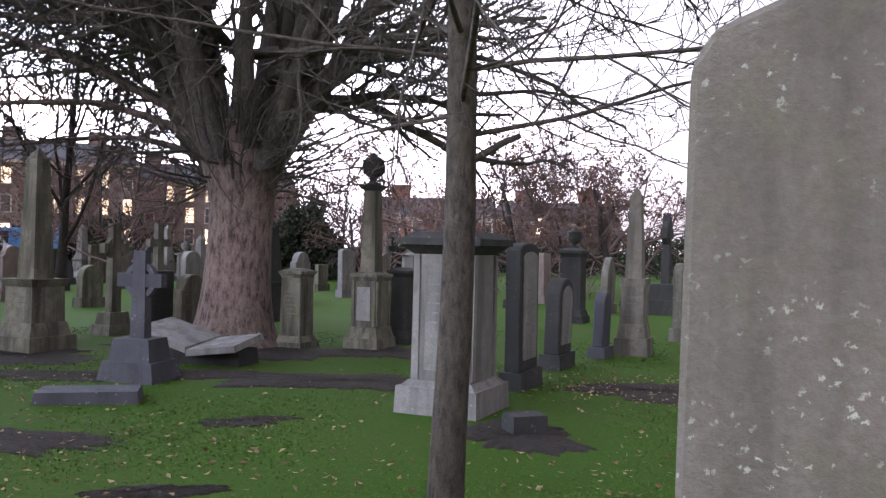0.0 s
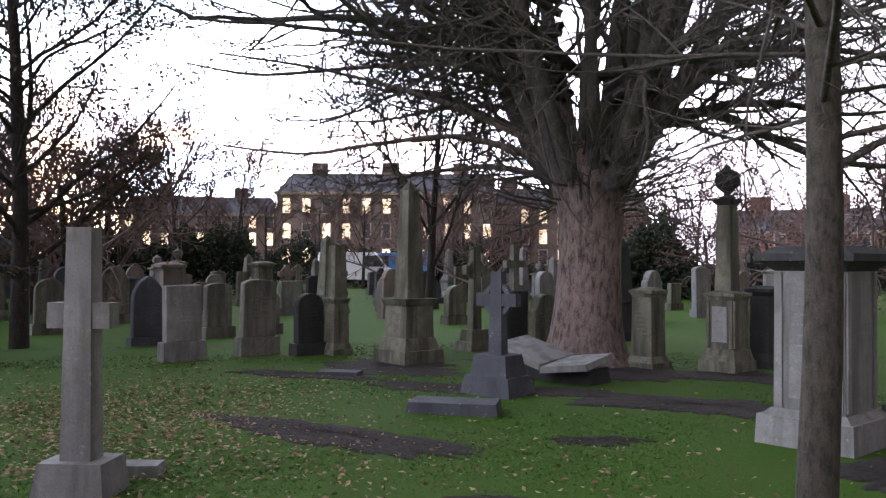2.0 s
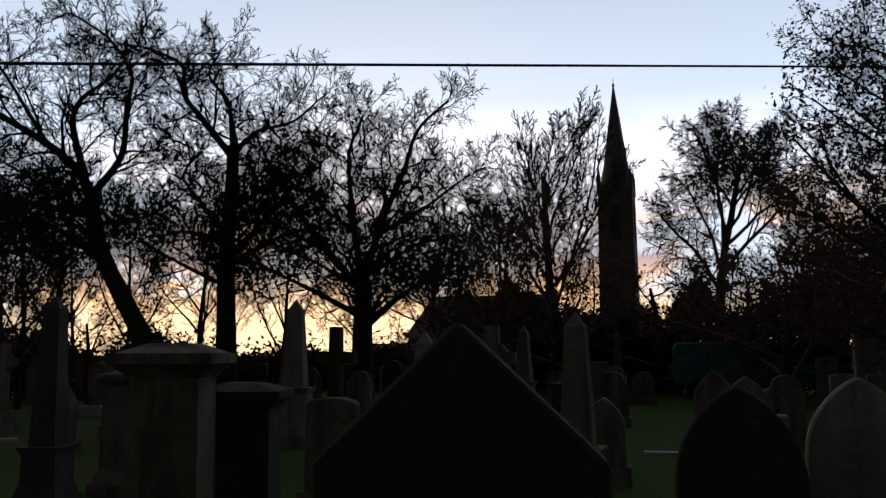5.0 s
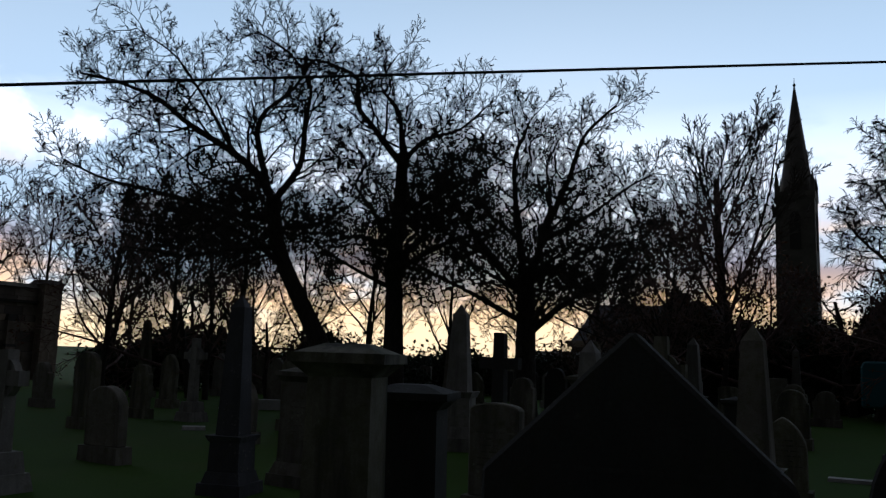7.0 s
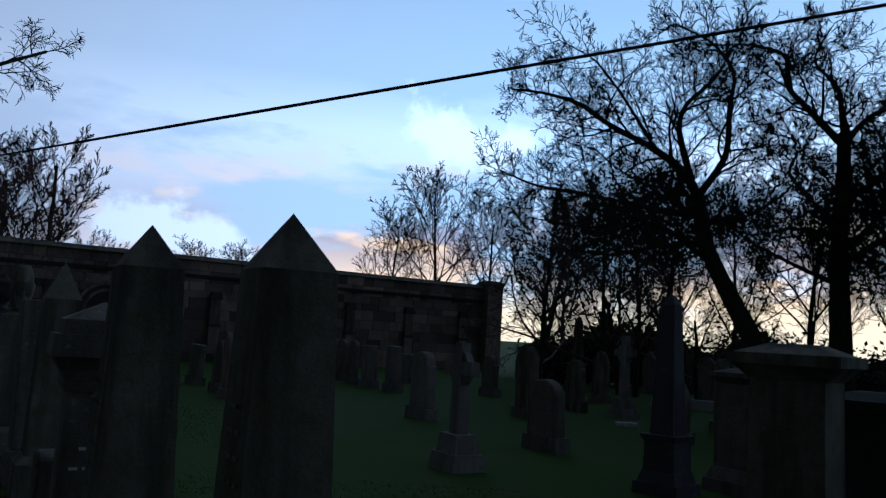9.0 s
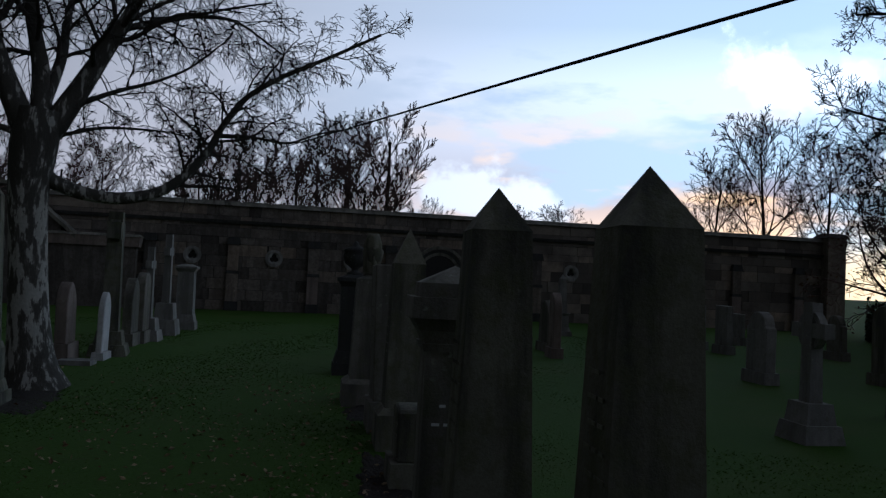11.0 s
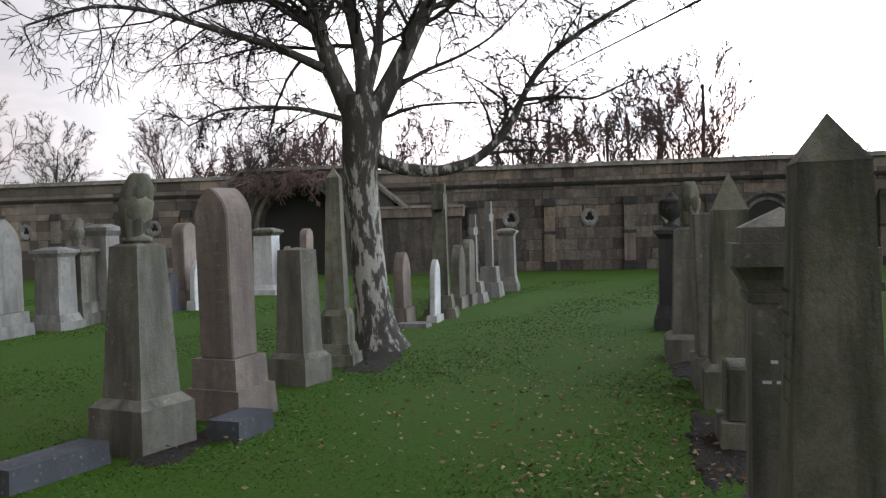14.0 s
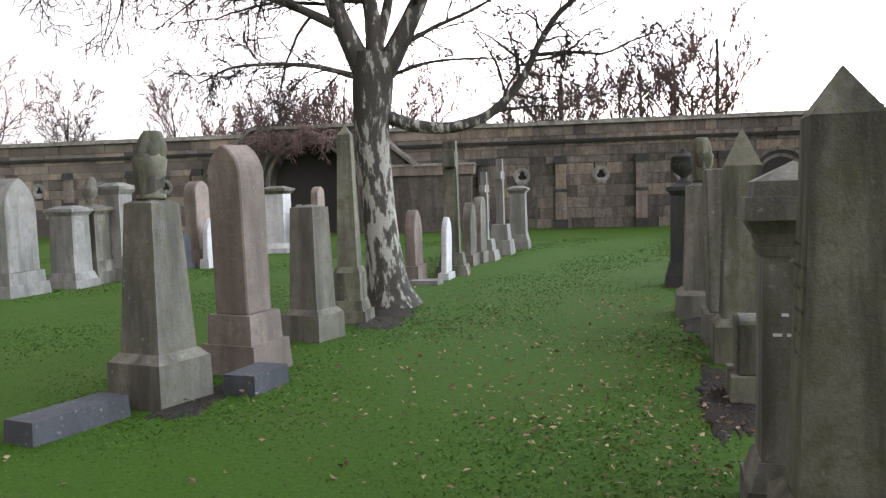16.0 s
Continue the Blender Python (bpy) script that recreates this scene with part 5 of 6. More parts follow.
def gnarled(seed, az, d, trunk, rad, limbs, label, twig=1.9):
    """A low, wide, crooked tree: a bole that splits into twisting limbs, each answered by others that reach forward and back."""
    w = Wood(seed)
    profile_trunk(w, [(x, 0, z) for x, z in trunk], rad, 12, 18)
    p = prm(seg=[6, 6, 4, 3, 1], wobble=[0.2, 0.2, 0.19, 0.16, 0.14], lift=[0.0, 0.03, 0.05, 0.09, 0.09], taper=[0.4, 0.35, 0.4, 0.5, 0.6], sides=[8, 5, 3, 3, 3], kids=[8, 7, 5, 3], start=[0.25, 0.12, 0.1, 0.1],
            angle=[55, 52, 46, 36], ratio=[0.50, 0.56, 0.58, 0.6], thin=[0.42, 0.48, 0.55, 0.65], rmin=0.0090, split=2)
    for key, r in limbs:
        limb(w, key, r, r * 0.22, p, twig, w.rng.uniform(-0.8, 0.8))
        if r > 0.065 and key[-1][1] < 6.5:
            for turn in (1.25, -1.15):
                limb(w, key, r * 0.6, r * 0.16, p, twig, 0.3, turn=turn + w.rng.uniform(-0.2, 0.2), size=0.78, every=2)
    ax, ay = polar(az, d)
    return finish_tree(w, label, ax, ay, BARK_DARK, BARK_DARK, "churchyard trees", rz=az)


# local x runs to the right as seen from the lawn
gnarled(51, 103.5, 19.0, [(0.35, 0), (0.12, 1.2), (-0.05, 1.9), (-0.55, 2.8), (-1.15, 4.0), (-1.3, 5.2)], [0.33, 0.25, 0.22, 0.19, 0.17, 0.15],
        [([(-1.35, 5.2), (-1.6, 5.6), (-2.2, 6.1), (-3.3, 6.7), (-3.9, 7.2), (-4.8, 7.5), (-5.6, 7.6)], 0.12), ([(-1.4, 5.3), (-1.76, 6.6), (-1.57, 7.1), (-0.9, 7.6), (-0.6, 8.2)], 0.09),
         ([(-1.3, 5.0), (-0.65, 5.9), (-0.65, 7.0), (-0.5, 7.7), (-1.0, 8.4), (-1.8, 8.8)], 0.09), ([(-1.3, 4.6), (-2.5, 4.8), (-3.8, 5.1), (-5.0, 5.3), (-5.9, 5.7)], 0.085),
         ([(-1.2, 4.0), (-2.2, 3.9), (-3.2, 3.7), (-4.6, 3.9)], 0.065), ([(-2.2, 6.1), (-3.0, 7.4), (-3.6, 8.2), (-4.4, 8.6)], 0.05), ([(-1.25, 4.4), (-0.2, 4.6), (0.6, 5.2), (1.0, 6.0)], 0.06), ([(-0.9, 3.5), (-1.9, 4.3), (-2.8, 4.6), (-3.6, 4.3), (-5.2, 4.6)], 0.07)], "crooked bare tree leaning over the graves")
gnarled(52, 98.5, 20.0, [(0, 0), (-0.05, 2.5), (-0.1, 4.0), (0, 5.6), (0, 6.6)], [0.30, 0.22, 0.19, 0.16, 0.14],
        [([(0, 6.3), (-0.8, 7.3), (-1.2, 7.8), (-1.2, 8.7), (-2.2, 9.1), (-3.0, 9.2)], 0.10), ([(0, 6.5), (-0.1, 7.7), (-0.7, 8.4), (-0.3, 9.2)], 0.08), ([(0, 6.4), (0.55, 7.0), (1.4, 7.2), (2.1, 7.9)], 0.085),
         ([(-0.1, 4.4), (-0.8, 5.3), (-1.2, 5.8), (-0.8, 6.5), (-1.6, 6.8)], 0.07), ([(0, 3.7), (1.1, 4.4), (2.2, 4.7), (2.8, 5.4)], 0.08), ([(-0.05, 3.2), (-0.9, 3.6), (-2.0, 4.2), (-2.6, 4.8)], 0.07), ([(0, 5.0), (0.8, 5.6), (1.6, 5.9), (2.4, 6.4)], 0.07), ([(0, 4.2), (-1.0, 4.5), (-1.8, 4.3), (-2.8, 4.5)], 0.06), ([(0, 4.0), (0.9, 4.9), (1.3, 5.4), (1.7, 6.0)], 0.06)], "tall crooked bare tree with twisting limbs")
gnarled(53, 89.5, 20.5, [(0, 0), (0, 1.2), (0, 2.4), (0.03, 3.4)], [0.36, 0.27, 0.24, 0.2],
        [([(0.1, 2.3), (0.7, 2.85), (1.3, 3.3), (1.8, 3.5), (2.7, 3.8)], 0.10), ([(0, 3.2), (0.4, 4.8), (1.0, 6.1), (1.3, 7.2), (2.1, 7.9)], 0.12), ([(0, 3.2), (-0.3, 5.3), (-0.4, 6.6), (0.0, 7.5)], 0.11),
         ([(0, 3.1), (-1.1, 4.4), (-1.8, 5.4), (-2.4, 6.4), (-2.7, 7.1)], 0.11), ([(0, 2.5), (-1.3, 3.2), (-2.4, 3.7), (-3.2, 4.1)], 0.085), ([(0.4, 4.6), (1.5, 5.2), (2.4, 5.9), (3.0, 6.2)], 0.07), ([(-1.0, 4.2), (-2.2, 4.8), (-3.2, 5.6)], 0.06), ([(0.2, 3.6), (1.4, 4.4), (2.4, 4.6), (3.4, 5.0)], 0.07), ([(-0.2, 4.6), (-1.2, 5.4), (-1.4, 6.2), (-1.0, 7.2)], 0.06), ([(0.3, 4.6), (0.6, 5.6), (0.4, 6.6), (0.8, 7.4)], 0.06), ([(-0.2, 3.3), (-1.2, 3.9), (-2.2, 4.3), (-3.0, 4.9)], 0.06)], "low wide thicket of crooked bare branches")


def proto(seed, h, r, label, twig=TWIG, kind="round", bark=BARK_DARK, name="tree", dense=1.0, fine=0.0013):
    w = Wood(seed)
    k = lambda *v: [max(1, int(round(x * dense))) for x in v]
    if kind == "round":
        p = prm(seg=[7, 6, 4, 3, 1], wobble=[0.04, 0.08, 0.12, 0.16, 0.2], lift=[0.02, 0.07, 0.08, 0.06, 0.03], sides=[7, 5, 3, 3, 3], kids=k(12, 8, 5, 4), start=[0.22, 0.2, 0.2, 0.15], angle=[40, 38, 38, 40],
                ratio=[0.6, 0.5, 0.5, 0.55], thin=[0.5, 0.5, 0.5, 0.6], rmin=h * fine, split=2, taper=[0.25, 0.3, 0.4, 0.5, 0.6])
    elif kind == "fan":
        p = prm(seg=[6, 8, 6, 4, 2], wobble=[0.03, 0.04, 0.06, 0.09, 0.1], lift=[0.0, 0.05, 0.045, 0.03, 0.02], sides=[7, 5, 3, 3, 3], kids=k(14, 11, 7, 4), start=[0.18, 0.22, 0.2, 0.15], angle=[46, 30, 30, 32],
                ratio=[0.78, 0.42, 0.42, 0.5], thin=[0.45, 0.45, 0.5, 0.6], rmin=h * fine, split=2, taper=[0.4, 0.25, 0.35, 0.5, 0.6])
    elif kind == "weeping":
        p = prm(seg=[7, 6, 5, 4, 3], wobble=[0.06, 0.11, 0.14, 0.14, 0.1], lift=[0.02, 0.07, 0.04, -0.06, -0.22], sides=[7, 5, 3, 3, 3], kids=k(10, 8, 7, 5), start=[0.35, 0.3, 0.2, 0.1], angle=[38, 42, 45, 40],
                ratio=[0.55, 0.5, 0.45, 0.6], thin=[0.55, 0.5, 0.5, 0.6], rmin=h * fine, split=2)
    elif kind == "shrub":
        p = prm(seg=[4, 5, 4, 3, 1], wobble=[0.1, 0.15, 0.16, 0.18, 0.2], lift=[0.0, 0.06, 0.06, 0.04, 0.0], sides=[6, 4, 3, 3, 3], kids=k(11, 7, 5, 4), start=[0.1, 0.15, 0.15, 0.1], angle=[60, 46, 45, 45],
                ratio=[1.2, 0.52, 0.5, 0.6], thin=[0.5, 0.5, 0.5, 0.6], rmin=h * 0.0021, split=1, leaf=0.7)
    w.grow((0, 0, 0), (0, 0, 1), h * {"shrub": 0.55, "fan": 0.62}.get(kind, 0.78), r, 0, p)
    return finish_tree(w, label, 0, 0, bark, twig, "distant trees", name=name, leaf=(0.05, OAK_LEAF, 1, 0.08) if kind == "shrub" else None)


def place(ob, az, d, s=1.0, rz=0.0, z=0.0, label=""):
    x, y = polar(az, d)
    m = pose(x, y, z, 0, 0, rz) @ Matrix.Diagonal((s, s, s, 1))
    c = copy_thing(ob, m)
    if label:
        c["label"] = label
    return c


def seat(ob, az, d, s=1.0, rz=0.0):
    x, y = polar(az, d)
    ob.matrix_basis = pose(x, y, -0.05, 0, 0, rz) @ Matrix.Diagonal((s, s, s, 1))


POPLAR = proto(66, 17, 0.30, "tall rounded bare tree with fine upright twigs", TWIG, "fan", dense=1.12, fine=0.0013)
seat(POPLAR, 76.8, 60, 1.38)
ROUND_A = proto(61, 16, 0.21, "tall rounded bare tree with fine upright twigs", TWIG, dense=1.12, fine=0.0016)
seat(ROUND_A, 84.5, 75, 0.8)
ROUND_B = proto(62, 14, 0.2, "bare broad-crowned tree behind the stone wall", TWIG_RED, fine=0.0019)
seat(ROUND_B, 124.7, 60, 1.02)
WEEP = proto(63, 14, 0.3, "bare tree with a rounded crown of drooping twigs", TWIG, "weeping", dense=1.5, fine=0.0013)
seat(WEEP, 65.6, 60, 1.42)
SHRUB = proto(64, 5, 0.12, "dense reddish-brown bare shrub", TWIG_RED, "shrub", name="shrub")
seat(SHRUB, -8.5, 30, 1.0)

WALL_TREE = proto(67, 13, 0.17, "bare broad-crowned tree behind the stone wall", TWIG_RED, "fan", dense=1.0, fine=0.00155)
seat(WALL_TREE, 160.2, 45, 0.95)
# trees that stand behind the stone wall
for az, d, s, rz, k in ((150.2, 48, 1.22, 20, 2), (153.0, 50, 1.12, 80, 2), (156.5, 47, 0.92, 140, 2), (155.0, 49, 1.0, 190, 2), (159.0, 52, 0.95, 240, 2), (161.5, 46, 0.9, 15, 2), (175.0, 48, 0.92, 215, 2), (171.0, 49, 0.85, 300, 2), (179.2, 47, 0.85, 330, 2), (176.0, 52, 0.9, 20, 2), (147.8, 52, 0.68, 200, 2), (162.8, 50, 0.82, 33, 2), (158.4, 49, 0.7, 300, 2), (151.6, 46, 0.82, 260, 2), (164.8, 47, 0.62, 110, 2), (178.2, 50, 0.7, 10, 2), (181.8, 51, 0.72, 200, 2), (168.5, 47, 0.6, 77, 1), (173.5, 46, 0.66, 190, 2), (176.5, 46, 0.74, 90, 2),
                        (180.0, 48, 0.74, 120, 2), (183.5, 47, 0.68, 250, 2), (185.8, 49, 0.6, 30, 1), (193, 55, 0.72, 15, 0), (197.5, 52, 0.72, 60, 1), (141.5, 75, 0.62, 100, 1), (138, 80, 0.66, 10, 1), (128.0, 62, 0.80, 99, 1), (121.0, 58, 0.85, 45, 1), (117, 50, 0.80, 145, 0)):
    place((ROUND_A, ROUND_B, WALL_TREE)[k], az, d, s, rz)
# dark belt of trees and shrubs round the rest of the yard
for az, d, s, rz, k in ((112, 40, 0.6, 5, 1), (108, 44, 0.7, 60, 0), (116, 36, 0.55, 100, 1), (99, 45, 0.5, 160, 1), (83, 45, 0.6, 70, 1), (80, 50, 0.72, 10, 1), (60.5, 55, 0.85, 44, 1), (57, 40, 0.62, 88, 1), (54, 46, 0.72, 20, 1),
                        (46, 40, 0.62, 10, 1), (42, 38, 0.6, 210, 1), (38, 42, 0.55, 60, 1), (24.8, 15.4, 0.46, 75, 1), (20.5, 36, 0.5, 10, 1), (11, 42, 0.55, 120, 1), (7, 42, 0.5, 60, 1), (3.5, 52, 0.7, 20, 0),
                        (84.5, 30, 0.5, 15, 1), (76.5, 29, 0.55, 200, 1), (94.5, 25, 0.46, 20, 1), (100.5, 25, 0.5, 120, 1), (109, 25, 0.5, 75, 1), (113, 25, 0.48, 10, 1), (117.5, 27, 0.5, 160, 1), (90, 27, 0.46, 95, 1), (105, 28, 0.5, 220, 1), (111, 27, 0.5, 260, 1), (80, 29, 0.5, 66, 1),
                        (15, 44, 0.6, 40, 2), (18.5, 40, 0.55, 140, 2), (22.5, 46, 0.62, 200, 2), (26, 42, 0.55, 20, 2), (29.5, 47, 0.62, 280, 2), (32.5, 50, 0.6, 80, 2), (24, 50, 0.66, 130, 2), (13, 48, 0.6, 33, 2), (36, 46, 0.6, 150, 2), (40, 44, 0.6, 250, 2), (44.5, 46, 0.62, 10, 2),
                        (-17, 60, 0.45, 33, 0), (-22, 50, 0.55, 10, 1), (-30, 40, 0.6, 10, 1)):
    place((ROUND_A, ROUND_B, WALL_TREE)[k], az, d, s, rz, label="bare tree in the belt round the churchyard")
for az, d, s, rz in ((-5.5, 29, 1.45, 40), (-11.5, 30, 1.4, 80), (-2.0, 32, 1.2, 120), (-13.5, 36, 1.2, 10), (2, 36, 1.1, 33), (46, 27, 1.5, 10), (50, 26, 1.4, 33), (54, 27, 1.6, 60), (59, 28, 1.5, 110), (64, 29, 1.4, 15),
                     (69, 32, 1.5, 70), (75, 31, 1.5, 130), (80.5, 31, 1.3, 200), (86, 34, 0.7, 20), (107, 28, 0.95, 90), (112, 28, 1.2, 140), (117.5, 29, 1.2, 30), (12, 38, 1.1, 60), (6, 38, 1.1, 120), (21, 30, 0.95, 10), (26, 33, 1.0, 80),
                     (48, 24, 1.3, 170), (56.5, 25, 1.3, 300), (61.5, 26, 1.3, 20), (-8.5, 33, 1.5, 200), (9, 41, 1.3, 280)):
    place(SHRUB, az, d, s, rz)


def hedge(az0, az1, d, h, seed, n=9000):
    """A ragged belt of dark evergreen scrub: many small leaves in uneven clumps."""
    n = int(n * 2.6)
    rng = np.random.default_rng(seed)
    az = rng.uniform(az0, az1, n)
    top = h * (0.74 + 0.15 * np.sin(az * 0.55 + seed) + 0.08 * np.sin(az * 1.4 + seed * 2) + 0.05 * np.sin(az * 3.1 + seed * 3))
    edge = np.minimum(np.clip((az - az0) / 3, 0.15, 1), np.clip((az1 - az) / 3, 0.15, 1))
    r = d + rng.normal(0, 0.8, n)
    t = np.radians(az)
    P = np.stack([-np.sin(t) * r, np.cos(t) * r, rng.uniform(0, 1, n) ** 0.75 * top * edge ** 0.5 + rng.exponential(0.2, n)], 1)
    ob = new("hedge", scatter_leaves("hedge", P, 0.10, EVERGREEN, rng))
    tagged(ob, "dark evergreen hedge and scrub along the yard's edge", "hedge", kind="stuff")


hedge(54, 70, 34, 5.0, 1, 14000)
hedge(68, 85, 35, 4.3, 2, 18000)
hedge(83, 98, 37, 1.9, 5, 8000)
hedge(96, 107, 34, 2.2, 7, 9000)
hedge(105, 119, 34, 2.3, 3, 12000)
hedge(7, 13.5, 38, 4.2, 4, 8000)
hedge(36, 55, 40, 3.4, 6, 12000)
hedge(17, 37, 52, 3.0, 8, 9000)
hedge(-24, 7, 50, 2.6, 9, 12000)

# ---------------------------------------------------------------- overhead cable
CABLE = plain("black_cable", (0.02, 0.02, 0.022), 0.5)


def cable():
    cu = bpy.data.curves.new("overhead_cable", "CURVE")
    cu.dimensions, cu.bevel_depth, cu.bevel_resolution = "3D", 0.0019, 2
    sp = cu.splines.new("POLY")
    px, py = -0.928, -0.231
    cx, cy = math.cos(radians(110.95)), math.sin(radians(110.95))
    line = lambda s: Vector((px - cx * s, py - cy * s, EYE + 0.332 - 0.1548 * s))
    # tied up in the lime tree at one end and in the birch at the other
    far_a = Vector((*polar(39, 11.5), EYE + 3.0))
    late = Vector((-0.20, -0.34, EYE))
    far_b = late + (line(1.1) - late) * 9.5
    pts = [far_a] + [line(-1.9 + 3.0 * i / 40) for i in range(41)] + [far_b]
    sp.points.add(len(pts) - 1)
    for i, (p, q) in enumerate(zip(sp.points, pts)):
        p.co = (*q, 1)
        p.radius = (0.2 if i in (0, len(pts) - 1) else min(1.0, 0.3 + (len(pts) - 2 - i) / 9))
    cu.materials.append(CABLE)
    tagged(new("overhead_cable", cu), "thin black cable strung across the sky", "cable")

cable()


# ---------------------------------------------------------------- graves near the start of the walk
def near_slab():
    """The tall lichened stone close to the camera, with chamfered edges and a sloping head."""
    ob = thing("headstone", "tall grey-brown headstone with white lichen spots", "headstone", 0.915, 1.59, -25, -0.03, "headstones")
    part("plinth", frustum(1.25, 0.5, 1.2, 0.45, 0, 0.3, 0.02), SLABSTONE, ob)
    outline = [(0.47, 0.3), (0.47, 1.93), (0.43, 2.0), (0.0, 2.17), (-0.43, 2.0), (-0.47, 1.93), (-0.49, 0.3)]
    bm = extruded(outline, 0.2, 0)
    bevel(bm, 0.04, 3)
    part("slab", bm, SLABSTONE, ob)


near_slab()
t = pedestal(0.13, 8.05, 0.61, 1.73, PALESTONE, -25, "large pale panelled pedestal tomb with a dark moulded cap", d=0.61, cap=1.38, cap_top=0.72, step=0.84, panel=PALESTONE, base_h=0.34, cap_mat=DARKSTONE, group="pedestal tombs", taper=0.98)
headstone(0.92, 9.5, 0.62, 1.66, "low", DARKSTONE, 65, 0.18, 0.2, "tall black headstone with a pale lettered side", panel=True)
headstone(1.55, 11.1, 0.6, 1.22, "round", DARKSTONE, 65, 0.2, 0.2, "dark round-topped headstone with a pale face", panel=True)
headstone(2.36, 12.3, 0.42, 1.0, "round", GRANITE, 65, 0.16, 0.16, "small blue-grey round-topped headstone")
obelisk(2.95, 12.75, 0.34, 2.58, SANDSTONE, -25, 0.46, "sandstone obelisk with a carved urn band on its pedestal")
cross_stone(5.75, 21.3, 0.9, 2.6, DARKSTONE, 65, "dark wheel-headed cross on a stepped base", True, 0.26, 0.2, 0.8, 1.3)
lying_slab(0.72, 7.05, 0.32, 0.24, 0.2, DARKSTONE, 20, "small dark block of broken stone on the soil")
pedestal(-2.2, 12.7, 0.36, 1.22, GREENSTONE, -25, "short green-stained pedestal with a rounded cap", cap=1.15, top="", base_h=0.2)
# column with an urn
u = pedestal(-1.08, 12.7, 0.43, 1.2, GREENSTONE, -25, "tall column monument with an urn on green-stained stone", cap=1.15, base_h=0.36, panel=PALESTONE, group="column monuments")
part("column", frustum(0.25, 0.25, 0.2, 0.2, 1.16, 2.42, 0.03), GREENSTONE, u)
part("capital", frustum(0.2, 0.2, 0.34, 0.34, 2.42, 2.5, 0.01), DARKSTONE, u)
urn(u, 2.5, 0.42, DARKSTONE)
pedestal(-0.62, 13.4, 0.30, 1.25, DARKSTONE, -25, "dark stepped pedestal monument", cap=1.35, base_h=0.25)
obelisk(-5.62, 11.55, 0.52, 2.84, GREENSTONE, -25, 0.36, "massive green-stained obelisk on a stepped pedestal", slim=0.64)
cross_stone(-3.35, 9.35, 0.56, 1.47, GRANITE, -15, "grey stone cross with a ringed head on a sloping base", True, 0.15, 0.12, 0.5, 0.72, 0.66)
# broken table tomb: two tilted slabs
lying_slab(-3.42, 10.85, 0.85, 0.8, 0.07, PALESTONE, -18, "sunken table-tomb slab tilted against its fellow", (6, 15), 0.32)
lying_slab(-2.72, 10.6, 0.68, 0.8, 0.08, PALESTONE, -14, "broken table-tomb slab lying at a slant", (6, -7), 0.22)
lying_slab(-3.0, 10.8, 1.2, 0.5, 0.22, DARKSTONE, -16, "low dark stone base of a sunken tomb")
lying_slab(-3.35, 8.05, 0.95, 0.42, 0.14, GRANITE, 14, "low dark ledger stone lying in the grass")
lying_slab(-5.85, 9.9, 0.6, 0.3, 0.08, GRANITE, 14, "small flat dark stone in the grass")
headstone(-6.1, 12.9, 0.5, 0.9, "round", DARKSTONE, 65, 0.15, 0.15, "small dark headstone under the trees")
cross_stone(-5.4, 13.7, 0.5, 1.85, GREENSTONE, 65, "slender green-stained cross under trees", True, 0.16, 0.14, 0.4, 0.6)
headstone(-4.6, 13.4, 0.62, 1.1, "flat", DARKSTONE, 65, 0.18, 0.2, "square-topped dark headstone among graves")
headstone(-4.1, 13.6, 0.62, 1.05, "shoulder", GREENSTONE, 65, 0.18, 0.2, "green-stained headstone with rounded shoulders")

# ---------------------------------------------------------------- graves along the first turn
cross_stone(-4.42, 4.25, 0.42, 1.80, PALESTONE, 20, "pale stone cross with square arms on a block base", False, 0.17, 0.16, 0.26, 0.5, 0.62, steps=1)
lying_slab(-4.45, 4.78, 0.36, 0.2, 0.10, PALESTONE, 25, "pale kerb block beside the cross base")
headstone(-8.9, 10.25, 0.58, 1.2, "flat", PALESTONE, 65, 0.16, 0.3, "pale square headstone on a plinth")
headstone(-8.35, 11.4, 0.6, 1.28, "low", SANDSTONE, 65, 0.16, 0.3, "brown headstone with a low curved top")
headstone(-11.1, 11.8, 0.58, 1.3, "gothic", GRANITE, 65, 0.16, 0.15, "grey pointed headstone in grass")
headstone(-7.6, 11.8, 0.5, 1.05, "round", DARKSTONE, 65, 0.16, 0.2, "dark round-topped headstone with a crumbling edge")
st = pedestal(-7.25, 12.1, 0.3, 1.0, GREENSTONE, -25, "broken column monument wrapped in carved cloth", cap=1.1, base_h=0.22)
part("column", frustum(0.26, 0.26, 0.2, 0.2, 0.96, 1.85, 0.05), GREENSTONE, st)
headstone(-4.3, 2.77, 0.56, 1.46, "gothic", PALESTONE, 62, 0.16, 0.2, "weathered grey pointed headstone with worn lettering")
headstone(-4.28, 2.1, 0.66, 1.42, "gothic", DARKSTONE, 64, 0.18, 0.2, "black pointed headstone among graves")
pedestal(-11.1, 8.2, 0.52, 1.62, PALESTONE, -25, "pale square pedestal monument with a broad cap", cap=1.2, base_h=0.42)
headstone(-14.1, 9.3, 0.6, 1.95, "flat", SANDSTONE, 65, 0.3, 0.3, "tall narrow sandstone headstone")
headstone(-2.75, 0.42, 0.95, 1.70, "peak", DARKSTONE, 77, 0.22, 0.3, "broad gabled headstone of soot-dark stone", tilt=(0, 0))
pedestal(-5.1, -1.0, 0.42, 1.66, GREENSTONE, -5, "stout pedestal monument with a broad mossy cap", cap=1.42, base_h=0.35)
pedestal(-5.9, -0.7, 0.46, 1.40, DARKSTONE, -5, "dark pedestal monument with a low cap", cap=1.3, base_h=0.3)
